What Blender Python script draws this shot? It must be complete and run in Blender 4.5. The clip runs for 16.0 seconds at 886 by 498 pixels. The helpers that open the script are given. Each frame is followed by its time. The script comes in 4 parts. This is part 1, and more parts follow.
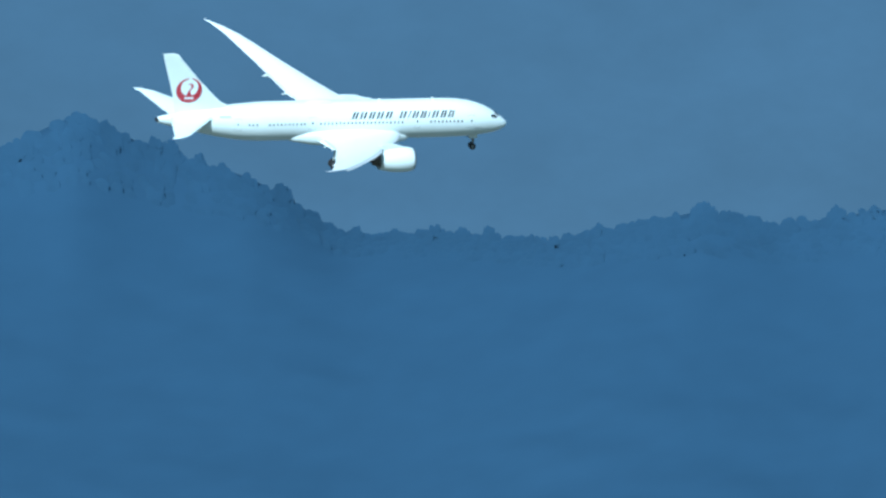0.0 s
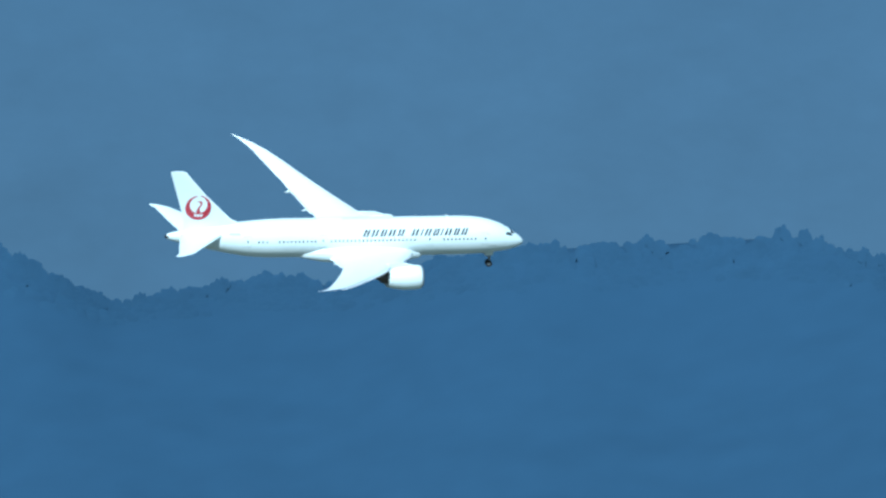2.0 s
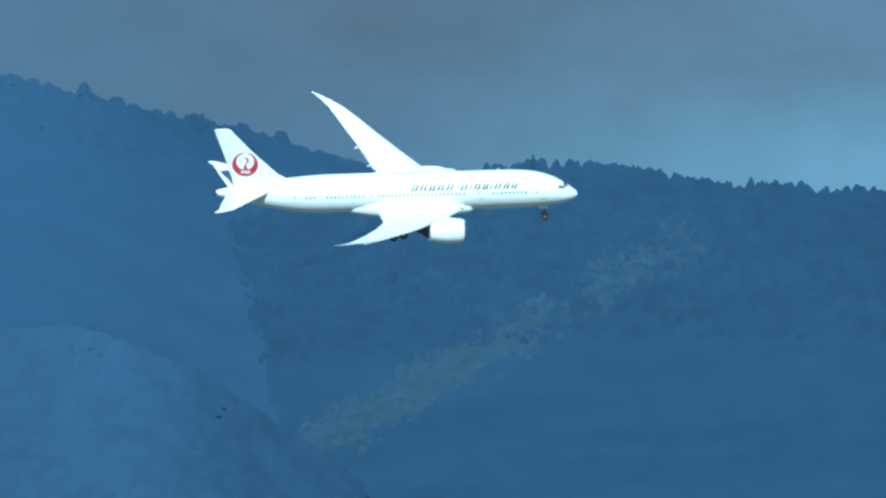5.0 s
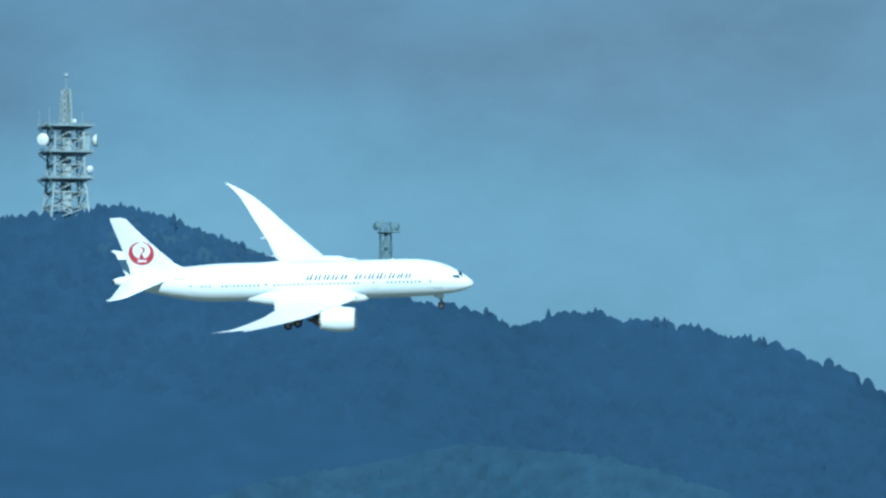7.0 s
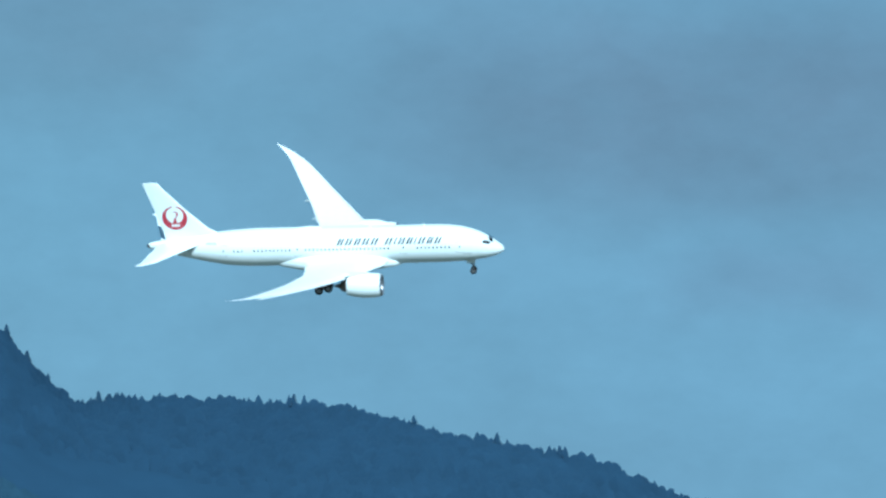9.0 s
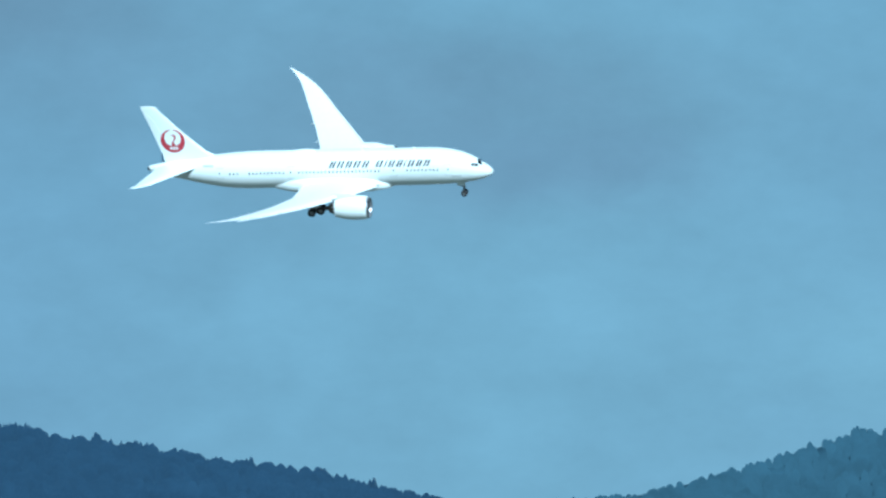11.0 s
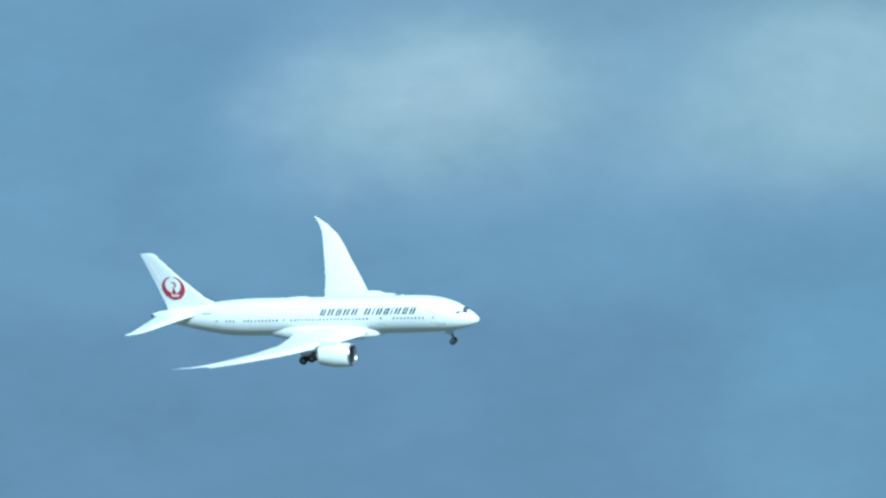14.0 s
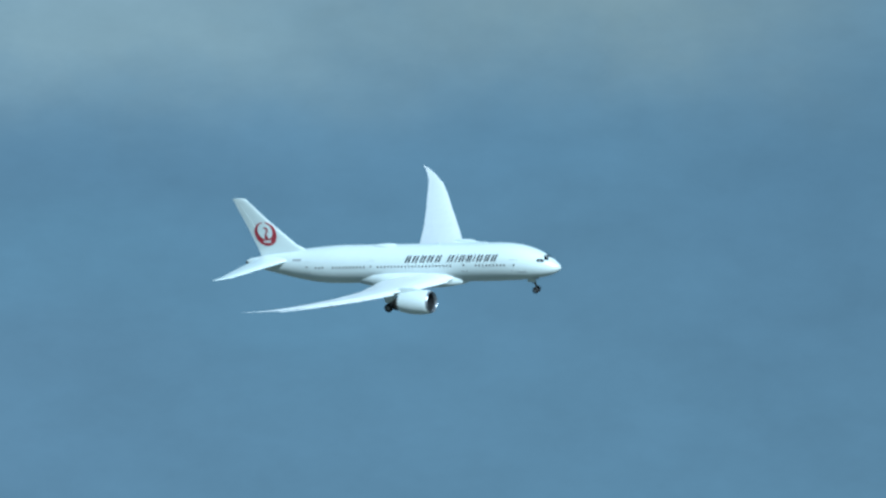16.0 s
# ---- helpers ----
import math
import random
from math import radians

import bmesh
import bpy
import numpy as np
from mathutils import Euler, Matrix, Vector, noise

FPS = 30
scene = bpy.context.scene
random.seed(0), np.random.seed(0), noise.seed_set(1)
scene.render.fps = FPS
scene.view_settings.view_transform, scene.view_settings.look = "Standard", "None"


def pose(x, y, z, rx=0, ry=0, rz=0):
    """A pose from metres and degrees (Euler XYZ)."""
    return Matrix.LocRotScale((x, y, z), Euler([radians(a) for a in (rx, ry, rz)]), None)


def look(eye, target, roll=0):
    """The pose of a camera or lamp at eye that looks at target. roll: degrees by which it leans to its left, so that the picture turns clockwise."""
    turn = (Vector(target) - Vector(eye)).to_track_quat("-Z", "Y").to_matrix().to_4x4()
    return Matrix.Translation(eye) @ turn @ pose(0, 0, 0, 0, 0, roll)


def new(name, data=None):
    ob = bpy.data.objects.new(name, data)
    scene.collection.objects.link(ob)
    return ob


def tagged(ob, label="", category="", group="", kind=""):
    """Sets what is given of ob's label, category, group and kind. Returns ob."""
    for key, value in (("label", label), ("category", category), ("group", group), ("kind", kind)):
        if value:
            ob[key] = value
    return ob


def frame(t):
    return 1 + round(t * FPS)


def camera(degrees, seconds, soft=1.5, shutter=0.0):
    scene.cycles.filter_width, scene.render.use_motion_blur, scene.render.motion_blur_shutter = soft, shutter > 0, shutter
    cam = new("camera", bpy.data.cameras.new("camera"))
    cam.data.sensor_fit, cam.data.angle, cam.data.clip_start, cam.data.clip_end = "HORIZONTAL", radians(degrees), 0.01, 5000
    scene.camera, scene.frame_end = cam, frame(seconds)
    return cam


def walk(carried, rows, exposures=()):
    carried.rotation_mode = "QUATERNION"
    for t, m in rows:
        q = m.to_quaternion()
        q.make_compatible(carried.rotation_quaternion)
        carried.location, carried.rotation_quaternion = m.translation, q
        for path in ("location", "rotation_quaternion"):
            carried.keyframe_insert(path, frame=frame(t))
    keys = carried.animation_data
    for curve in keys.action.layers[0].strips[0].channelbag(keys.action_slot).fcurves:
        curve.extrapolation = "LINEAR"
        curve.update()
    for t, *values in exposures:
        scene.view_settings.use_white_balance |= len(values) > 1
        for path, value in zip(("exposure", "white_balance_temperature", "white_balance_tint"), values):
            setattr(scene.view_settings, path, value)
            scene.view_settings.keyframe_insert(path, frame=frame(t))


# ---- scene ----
# One place: wooded hills seen from 4.5 km, an airliner turning in front of them 2 km off.
# x east, y north, z up; the camera stands on the shore at the origin and only turns.
EYE = (0.0, 0.0, 2.0)

cam = camera(3.822, 16.0, soft=2.65)
# seconds, bearing east of north, elevation
CAMERA_ROWS = [
    (0, -16.2733, 3.5532),
    (0.5, -15.8475, 3.5702),
    (1, -15.2422, 3.6290),
    (1.5, -13.9588, 3.8153),
    (2, -12.3403, 3.7180),
    (2.5, -10.8360, 3.6229),
    (3, -9.8509, 3.6050),
    (3.2, -9.5987, 3.5918),
    (3.62, -8.9512, 3.5160),
    (4.04, -8.2935, 3.3897),
    (4.46, -7.5682, 3.2498),
    (4.88, -6.7180, 3.1332),
    (5.3, -5.6855, 3.0769),
    (5.5, -5.0516, 3.0824),
    (6, -3.7444, 3.2244),
    (6.5, -2.7528, 3.3127),
    (7, -1.9160, 3.2651),
    (7.5, -0.9834, 3.1212),
    (8, 0.1011, 3.1227),
    (8.5, 1.1172, 3.1646),
    (9, 2.0158, 2.8962),
    (9.2, 2.3606, 2.6874),
    (9.62, 3.1328, 2.4852),
    (10.04, 3.9302, 2.4029),
    (10.46, 4.7941, 2.3815),
    (10.88, 5.7662, 2.3621),
    (11.3, 6.8882, 2.2858),
    (11.5, 7.5883, 2.2000),
    (12, 8.7893, 2.2940),
    (12.5, 9.4673, 2.5515),
    (13, 10.0608, 2.7515),
    (13.5, 10.8809, 2.7062),
    (14, 11.8756, 2.7477),
    (14.5, 12.8696, 3.0698),
    (15, 13.8040, 3.2206),
    (15.5, 14.7833, 2.8199),
    (16, 15.2696, 2.3823),
]
walk(cam, [(t, pose(*EYE, 90 + el, 0, -az)) for t, az, el in CAMERA_ROWS],
     exposures=[(0.0, 0.8, 4700, -4), (15.4, 0.8, 4700, -4), (16.0, 0.40, 4700, -4)])

# seconds, place of the nose station on the fuselage axis, heading, pitch, bank
AIRLINER_ROWS = [
    (0, -552.68, 1927.92, 146.72, 54.351, 2.467, 26.503),
    (0.5, -520.29, 1941.48, 143.94, 56.778, 2.527, 26.735),
    (1, -487.10, 1953.03, 141.05, 59.175, 2.393, 26.938),
    (1.5, -453.94, 1965.97, 138.35, 61.468, 2.141, 27.053),
    (2, -420.55, 1979.72, 135.86, 63.765, 1.859, 27.203),
    (2.5, -386.81, 1993.83, 133.60, 66.137, 1.729, 27.242),
    (3, -352.55, 2007.43, 131.56, 68.635, 1.816, 27.219),
    (3.2, -338.61, 2012.09, 130.75, 69.682, 1.838, 27.198),
    (3.62, -308.92, 2020.06, 128.99, 72.024, 1.854, 27.125),
    (4.04, -278.85, 2026.06, 127.15, 74.487, 1.838, 27.022),
    (4.46, -248.53, 2030.69, 125.29, 76.981, 1.795, 26.901),
    (4.88, -218.10, 2034.55, 123.42, 79.417, 1.731, 26.775),
    (5.3, -187.62, 2038.26, 121.61, 81.705, 1.654, 26.656),
    (5.5, -173.10, 2040.15, 120.77, 82.718, 1.614, 26.605),
    (6, -136.78, 2044.73, 118.73, 85.102, 1.501, 26.485),
    (6.5, -100.53, 2051.15, 116.92, 87.482, 1.404, 26.303),
    (7, -64.21, 2059.04, 115.29, 89.978, 1.325, 26.106),
    (7.5, -27.68, 2064.78, 113.60, 92.533, 1.208, 26.100),
    (8, 8.98, 2066.14, 111.68, 95.188, 1.080, 26.314),
    (8.5, 45.58, 2064.39, 109.62, 97.807, 0.897, 26.670),
    (9, 81.99, 2060.50, 107.47, 100.365, 0.774, 27.109),
    (9.2, 96.53, 2059.85, 106.67, 101.381, 0.730, 27.221),
    (9.62, 127.12, 2061.28, 105.17, 103.493, 0.646, 27.297),
    (10.04, 157.77, 2064.98, 103.85, 105.584, 0.577, 27.216),
    (10.46, 188.43, 2069.16, 102.62, 107.664, 0.525, 27.048),
    (10.88, 218.95, 2072.03, 101.38, 109.739, 0.497, 26.864),
    (11.3, 249.04, 2071.79, 100.07, 111.818, 0.510, 26.734),
    (11.5, 263.13, 2070.07, 99.41, 112.812, 0.538, 26.712),
    (12, 297.72, 2062.70, 97.72, 115.299, 0.670, 26.714),
    (12.5, 331.93, 2055.16, 96.16, 117.868, 0.837, 26.548),
    (13, 366.00, 2048.42, 94.69, 120.498, 0.681, 26.288),
    (13.5, 399.63, 2040.52, 93.19, 123.085, 0.385, 26.132),
    (14, 432.44, 2029.81, 91.65, 125.686, 0.042, 26.038),
    (14.5, 464.21, 2015.81, 90.04, 128.282, -0.195, 25.940),
    (15, 494.86, 1998.72, 88.35, 130.849, -0.201, 25.723),
    (15.5, 524.83, 1980.78, 86.69, 133.390, -0.243, 25.188),
    (16, 554.13, 1962.02, 85.04, 135.834, -0.403, 24.491),
]


# ---- world, sun ----
SUN_AZ, SUN_EL = 177.0, 30.0


def make_world():
    world = bpy.data.worlds.new("sky")
    scene.world = world
    world.use_nodes = True
    nt = world.node_tree
    nt.nodes.clear()
    N, L = nt.nodes.new, nt.links.new

    def math_(op, a, b=None, c=None):
        n = N("ShaderNodeMath")
        n.operation = op
        for i, v in enumerate((a, b, c)):
            if v is None:
                continue
            if isinstance(v, (int, float)):
                n.inputs[i].default_value = v
            else:
                L(v, n.inputs[i])
        return n.outputs[0]

    def mix(fac, a, b):
        n = N("ShaderNodeMix")
        n.data_type = "RGBA"
        for sock, v in ((n.inputs["Factor"], fac), (n.inputs[6], a), (n.inputs[7], b)):
            if isinstance(v, tuple):
                sock.default_value = (*v, 1)
            elif isinstance(v, (int, float)):
                sock.default_value = v
            else:
                L(v, sock)
        return n.outputs[2]

    coord = N("ShaderNodeTexCoord").outputs["Generated"]
    sep = N("ShaderNodeSeparateXYZ")
    L(coord, sep.inputs[0])
    az = math_("MULTIPLY", math_("ARCTAN2", sep.outputs[0], sep.outputs[1]), 57.29578)
    el = math_("MULTIPLY", math_("ARCSINE", sep.outputs[2]), 57.29578)
    comb = N("ShaderNodeCombineXYZ")
    L(az, comb.inputs[0])
    L(math_("MULTIPLY", el, 1.7), comb.inputs[1])

    def cloud_noise(scale, detail, rough, w):
        n = N("ShaderNodeTexNoise")
        n.noise_dimensions = "4D"
        L(comb.outputs[0], n.inputs["Vector"])
        n.inputs["W"].default_value = w
        n.inputs["Scale"].default_value = scale
        n.inputs["Detail"].default_value = detail
        n.inputs["Roughness"].default_value = rough
        return n.outputs["Fac"]

    wob = math_("SUBTRACT", cloud_noise(0.55, 5, 0.55, 1.3), 0.5)
    wob2 = math_("SUBTRACT", cloud_noise(0.6, 5, 0.55, 7.7), 0.5)
    azw = math_("ADD", az, math_("MULTIPLY", wob, 1.5))
    elw = math_("ADD", el, math_("MULTIPLY", wob2, 0.7))

    # the cloud deck's own tone along the horizon
    ramp = N("ShaderNodeValToRGB")
    mr = N("ShaderNodeMapRange")
    L(azw, mr.inputs[0])
    mr.inputs[1].default_value, mr.inputs[2].default_value = -24.0, 24.0
    L(mr.outputs[0], ramp.inputs[0])
    stops = SKY_STOPS
    els = ramp.color_ramp.elements
    els[0].position, els[0].color = (stops[0][0] + 24) / 48, (*stops[0][1], 1)
    els[1].position, els[1].color = (stops[-1][0] + 24) / 48, (*stops[-1][1], 1)
    for a, c in stops[1:-1]:
        e = els.new((a + 24) / 48)
        e.color = (*c, 1)
    ramp.color_ramp.interpolation = "EASE"
    col = ramp.outputs[0]

    lump = math_("ADD", math_("MULTIPLY", cloud_noise(0.9, 6, 0.6, 5.5), 1.5), 0.25)
    # banks of cloud: bearing, elevation, half widths, strength, tone, firmness of the edge
    for a0, e0, sa, se, amp, tone, firm in CLOUDS:
        u = math_("DIVIDE", math_("SUBTRACT", azw, a0), sa)
        v = math_("DIVIDE", math_("SUBTRACT", elw, e0), se)
        d2 = math_("ADD", math_("MULTIPLY", u, u), math_("MULTIPLY", v, v))
        if firm != 1:
            d2 = math_("ADD", math_("POWER", math_("MULTIPLY", u, u), firm), math_("POWER", math_("MULTIPLY", v, v), firm))
        gsn = math_("MULTIPLY", math_("EXPONENT", math_("MULTIPLY", d2, -1.0)), amp if firm > 3 else math_("MULTIPLY", lump, amp))
        gsn = math_("MINIMUM", gsn, 1.0)
        col = mix(gsn, col, tone)
    # fine mottling
    fine = cloud_noise(1.4, 6, 0.6, 3.1)
    wisp = math_("SUBTRACT", cloud_noise(4.2, 7, 0.62, 9.4), 0.5)
    gain = math_("ADD", math_("MULTIPLY", fine, 0.36), math_("ADD", math_("MULTIPLY", wisp, 0.16), 0.82))
    tint = N("ShaderNodeVectorMath")
    tint.operation = "SCALE"
    L(col, tint.inputs[0])
    L(gain, tint.inputs["Scale"])

    sky = N("ShaderNodeTexSky")
    sky.sky_type = "NISHITA"
    sky.sun_disc = False
    sky.sun_elevation, sky.sun_rotation = radians(SUN_EL), radians(SUN_AZ)
    dim = N("ShaderNodeVectorMath")
    dim.operation = "SCALE"
    L(sky.outputs[0], dim.inputs[0])
    dim.inputs["Scale"].default_value = 0.08
    cover = mix(0.97, dim.outputs[0], tint.outputs[0])
    bg = N("ShaderNodeBackground")
    L(cover, bg.inputs[0])
    out = N("ShaderNodeOutputWorld")
    L(bg.outputs[0], out.inputs[0])


SKY_STOPS = [
    (-24, (0.0438, 0.0789, 0.1144)),
    (-18, (0.0523, 0.0897, 0.1333)),
    (-11, (0.0551, 0.0926, 0.1364)),
    (-7.5, (0.0622, 0.0984, 0.1333)),
    (-4.2, (0.1227, 0.1979, 0.2364)),
    (0, (0.1334, 0.2037, 0.2356)),
    (3.8, (0.1334, 0.2018, 0.2386)),
    (6.2, (0.1468, 0.2242, 0.2545)),
    (8.8, (0.1387, 0.2115, 0.2455)),
    (9.6, (0.1174, 0.1686, 0.2061)),
    (12, (0.1174, 0.1696, 0.2091)),
    (16, (0.1134, 0.1696, 0.2076)),
    (24, (0.1027, 0.1550, 0.1879)),
]
CLOUDS = [
    (-6.3, 4.15, 1.7, 0.55, 1, (0.0665, 0.0838, 0.1030), 1),
    (-3.2, 3.35, 1.2, 0.4, 0.75, (0.1494, 0.2261, 0.2538), 1),
    (-4.5, 4.1, 1, 0.35, 0.85, (0.0800, 0.1092, 0.1364), 1.5),
    (-2.6, 4.3, 0.9, 0.25, 0.7, (0.0934, 0.1267, 0.1553), 1.5),
    (-0.9, 4.2, 1.7, 0.5, 0.9, (0.0961, 0.1267, 0.1515), 1),
    (0.6, 3.75, 0.7, 0.3, 0.55, (0.1147, 0.1462, 0.1682), 1),
    (1.6, 4.2, 0.9, 0.25, 0.5, (0.1534, 0.1901, 0.2159), 1),
    (3.3, 3.55, 1.7, 0.5, 0.85, (0.1041, 0.1345, 0.1606), 1.5),
    (3.4, 2.75, 0.45, 0.18, 0.5, (0.1147, 0.1511, 0.1833), 1.5),
    (6, 3, 1.2, 0.4, 0.6, (0.1027, 0.1384, 0.1652), 1),
    (6.6, 2.7, 0.6, 0.2, 0.5, (0.1094, 0.1481, 0.1818), 1.5),
    (11.1, 1.65, 1.95, 0.85, 0.6, (0.0907, 0.1287, 0.1652), 5),
    (8.2, 1.9, 0.7, 0.4, 0.5, (0.1681, 0.2544, 0.2780), 1),
    (9, 2.75, 0.9, 0.25, 0.5, (0.1147, 0.1598, 0.2061), 1),
    (13.9, 3.4, 1.3, 0.42, 1, (0.2308, 0.2671, 0.2606), 1.3),
    (11.8, 3.4, 0.55, 0.35, 0.85, (0.2775, 0.3012, 0.2841), 1.3),
    (13.5, 4.1, 2.5, 0.3, 0.6, (0.1748, 0.1949, 0.1879), 1),
    (15.9, 3.5, 1.5, 0.42, 0.95, (0.2028, 0.2300, 0.2159), 1.3),
    (14.5, 2.6, 1.5, 0.4, 0.35, (0.0934, 0.1442, 0.1864), 1),
    (14.7, 2.2, 0.7, 0.35, 0.7, (0.1201, 0.1871, 0.2288), 1),
    (16.9, 2.5, 0.6, 0.8, 0.6, (0.0907, 0.1365, 0.1727), 1.5),
    (13.6, 2.3, 0.6, 0.25, 0.5, (0.1227, 0.1901, 0.2311), 1.5),
]
make_world()
sun = new("sun", bpy.data.lights.new("sun", "SUN"))
sun.data.energy, sun.data.angle, sun.data.color = 3.8, radians(0.5), (1.0, 0.95, 0.84)
sa_, se_ = radians(SUN_AZ), radians(SUN_EL)
sun.matrix_world = look((math.sin(sa_) * math.cos(se_) * 100, math.cos(sa_) * math.cos(se_) * 100, math.sin(se_) * 100), (0, 0, 0))


# ---- materials ----
def material(name, color, rough=0.5, metal=0.0, vary=0.0, scale=1.0, bump=0.0, island=0.0, second=None, coat=0.0, fine=4.0, spec=0.5, stretch=1.0, soft=0.88):
    m = bpy.data.materials.new(name)
    m.use_nodes = True
    nt = m.node_tree
    N, L = nt.nodes.new, nt.links.new
    b = nt.nodes["Principled BSDF"]
    b.inputs["Roughness"].default_value = rough
    b.inputs["Metallic"].default_value = metal
    b.inputs["Coat Weight"].default_value = coat
    b.inputs["Specular IOR Level"].default_value = spec
    tc = N("ShaderNodeTexCoord").outputs["Object"]
    if stretch != 1.0:
        mp = N("ShaderNodeMapping")
        mp.inputs["Scale"].default_value = (1.0, stretch, 1.0)
        L(tc, mp.inputs["Vector"])
        tc = mp.outputs[0]
    big, small = N("ShaderNodeTexNoise"), N("ShaderNodeTexNoise")
    for n, s in ((big, scale), (small, scale * fine)):
        L(tc, n.inputs["Vector"])
        n.inputs["Scale"].default_value = s
        n.inputs["Detail"].default_value = 5
    mixc = N("ShaderNodeMix")
    mixc.data_type = "RGBA"
    second = second or tuple(c * soft for c in color)
    mixc.inputs[6].default_value, mixc.inputs[7].default_value = (*color, 1), (*second, 1)
    L(big.outputs["Fac"], mixc.inputs["Factor"])
    gain = N("ShaderNodeMapRange")
    L(small.outputs["Fac"], gain.inputs[0])
    gain.inputs[1].default_value, gain.inputs[2].default_value = 0.25, 0.75
    gain.inputs[3].default_value, gain.inputs[4].default_value = 1 - vary, 1 + vary
    sc = N("ShaderNodeVectorMath")
    sc.operation = "SCALE"
    L(mixc.outputs[2], sc.inputs[0])
    L(gain.outputs[0], sc.inputs["Scale"])
    last = sc.outputs[0]
    if island:
        geo = N("ShaderNodeNewGeometry")
        mr = N("ShaderNodeMapRange")
        L(geo.outputs["Random Per Island"], mr.inputs[0])
        mr.inputs[3].default_value, mr.inputs[4].default_value = 1 - island, 1 + island
        s2 = N("ShaderNodeVectorMath")
        s2.operation = "SCALE"
        L(last, s2.inputs[0])
        L(mr.outputs[0], s2.inputs["Scale"])
        last = s2.outputs[0]
    L(last, b.inputs["Base Color"])
    if bump:
        bp = N("ShaderNodeBump")
        bp.inputs["Strength"].default_value = bump
        bp.inputs["Distance"].default_value = 0.02 if scale > 0.2 else 1.0
        L(small.outputs["Fac"], bp.inputs["Height"])
        L(bp.outputs[0], b.inputs["Normal"])
    return m


WHITE = material("white_paint", (0.77, 0.83, 0.82), 0.32, vary=0.02, scale=0.25, second=(0.735, 0.79, 0.78), coat=0.3)
WING_GREY = material("wing_paint", (0.74, 0.76, 0.77), 0.38, vary=0.03, scale=0.3, second=(0.70, 0.72, 0.73))
DARK = material("dark_metal", (0.035, 0.037, 0.04), 0.5, metal=0.3, vary=0.15, scale=2)
HOT = material("exhaust_metal", (0.12, 0.11, 0.10), 0.4, metal=0.9, vary=0.2, scale=2)
LIP = material("bare_aluminium", (0.30, 0.31, 0.33), 0.35, metal=0.8, vary=0.05, scale=1)
RUBBER = material("tyre_rubber", (0.02, 0.02, 0.022), 0.85, vary=0.2, scale=6)
STEEL = material("gear_steel", (0.30, 0.31, 0.32), 0.4, metal=0.7, vary=0.1, scale=4)
PORT = material("cabin_window_glass", (0.05, 0.054, 0.058), 0.2, vary=0.1, scale=2)
GLASS = material("cockpit_glass", (0.012, 0.014, 0.018), 0.12, vary=0.05, scale=2)
INK = material("grey_livery_ink", (0.022, 0.024, 0.027), 0.4, vary=0.05, scale=2)
LINE = material("door_outline_grey", (0.42, 0.44, 0.45), 0.5, vary=0.05, scale=2)
RED = material("red_livery_paint", (0.37, 0.026, 0.044), 0.35, vary=0.05, scale=1, second=(0.33, 0.023, 0.040))
# blue distance haze is painted into this dark foliage colour
CONIFER = material("hazed_needles", (0.0294, 0.0616, 0.1090), 0.9, vary=0.14, scale=0.012, island=0.02, fine=9.0, spec=0.05)
# paler tone painted for sunlight on two slope strips, haze mixed in
SUN_STRIP = material("sunlit_strip_foliage", (0.0398, 0.0754, 0.1145), 0.9, vary=0.12, scale=0.02, island=0.08, fine=7.0, spec=0.05)
# spur foliage with the western haze mixed into its colour
FOOT_WEST = material("haze_tinted_spur", (0.0365, 0.0741, 0.1299), 0.9, vary=0.10, scale=0.01, island=0.05, fine=9.0, spec=0.05)
# eastern hill's green, with blue haze painted in as well
EASTLEAF = material("hazed_mixed_foliage", (0.0385, 0.0812, 0.1169), 0.9, vary=0.2, scale=0.012, island=0.03, fine=8.0, spec=0.05)
# greener tone stands for sunlight and thinner haze on the middle foothill
BROADLEAF = material("hazed_sunlit_leaves", (0.0326, 0.0669, 0.1046), 0.9, vary=0.2, scale=0.02, island=0.03, fine=7.0, spec=0.05)
# distance haze painted into the western slope and its trees, paler than SLOPE
SLOPE_WEST = material("haze_tinted_canopy", (0.0365, 0.0747, 0.1332), 0.95, vary=0.045, scale=0.004, fine=22.0, spec=0.05, stretch=0.45, soft=0.95)
CONIFER_WEST = material("haze_tinted_needles", (0.0369, 0.0761, 0.1354), 0.9, vary=0.08, scale=0.012, island=0.02, fine=9.0, spec=0.05)
# slope colour carries the same painted-in blue haze as its conifers
SLOPE = material("hazed_canopy", (0.0300, 0.0629, 0.1101), 0.95, vary=0.06, scale=0.005, fine=20.0, spec=0.05, stretch=0.45, soft=0.94)
# middle foothill slope, painted sunlight and haze to match its trees
FOOT = material("hazed_sunlit_foothill", (0.0290, 0.0656, 0.1024), 0.95, vary=0.14, scale=0.006, fine=16.0, spec=0.05, stretch=0.3)
GROUND = material("coastal_plain", (0.125, 0.135, 0.11), 0.95, vary=0.3, scale=0.004, fine=12.0)
# needle colour has haze painted in, lightened to make up for crown shade
PINE = material("hazed_pine_needles", (0.0470, 0.0928, 0.1273), 0.9, vary=0.2, scale=0.3, spec=0.05)
BARK = material("bark", (0.06, 0.065, 0.07), 0.9, vary=0.2, scale=1.0)
# tower and relay mast steels, bluish from distance haze put into the colour
TOWER = material("hazed_galvanised_steel", (0.26, 0.315, 0.315), 0.6, metal=0.0, vary=0.25, scale=0.4)
TOWER_DARK = material("hazed_platform_steel", (0.20, 0.265, 0.275), 0.65, metal=0.0, vary=0.25, scale=0.5)
RELAY = material("hazed_mast_steel", (0.10, 0.165, 0.185), 0.7, vary=0.2, scale=0.5)
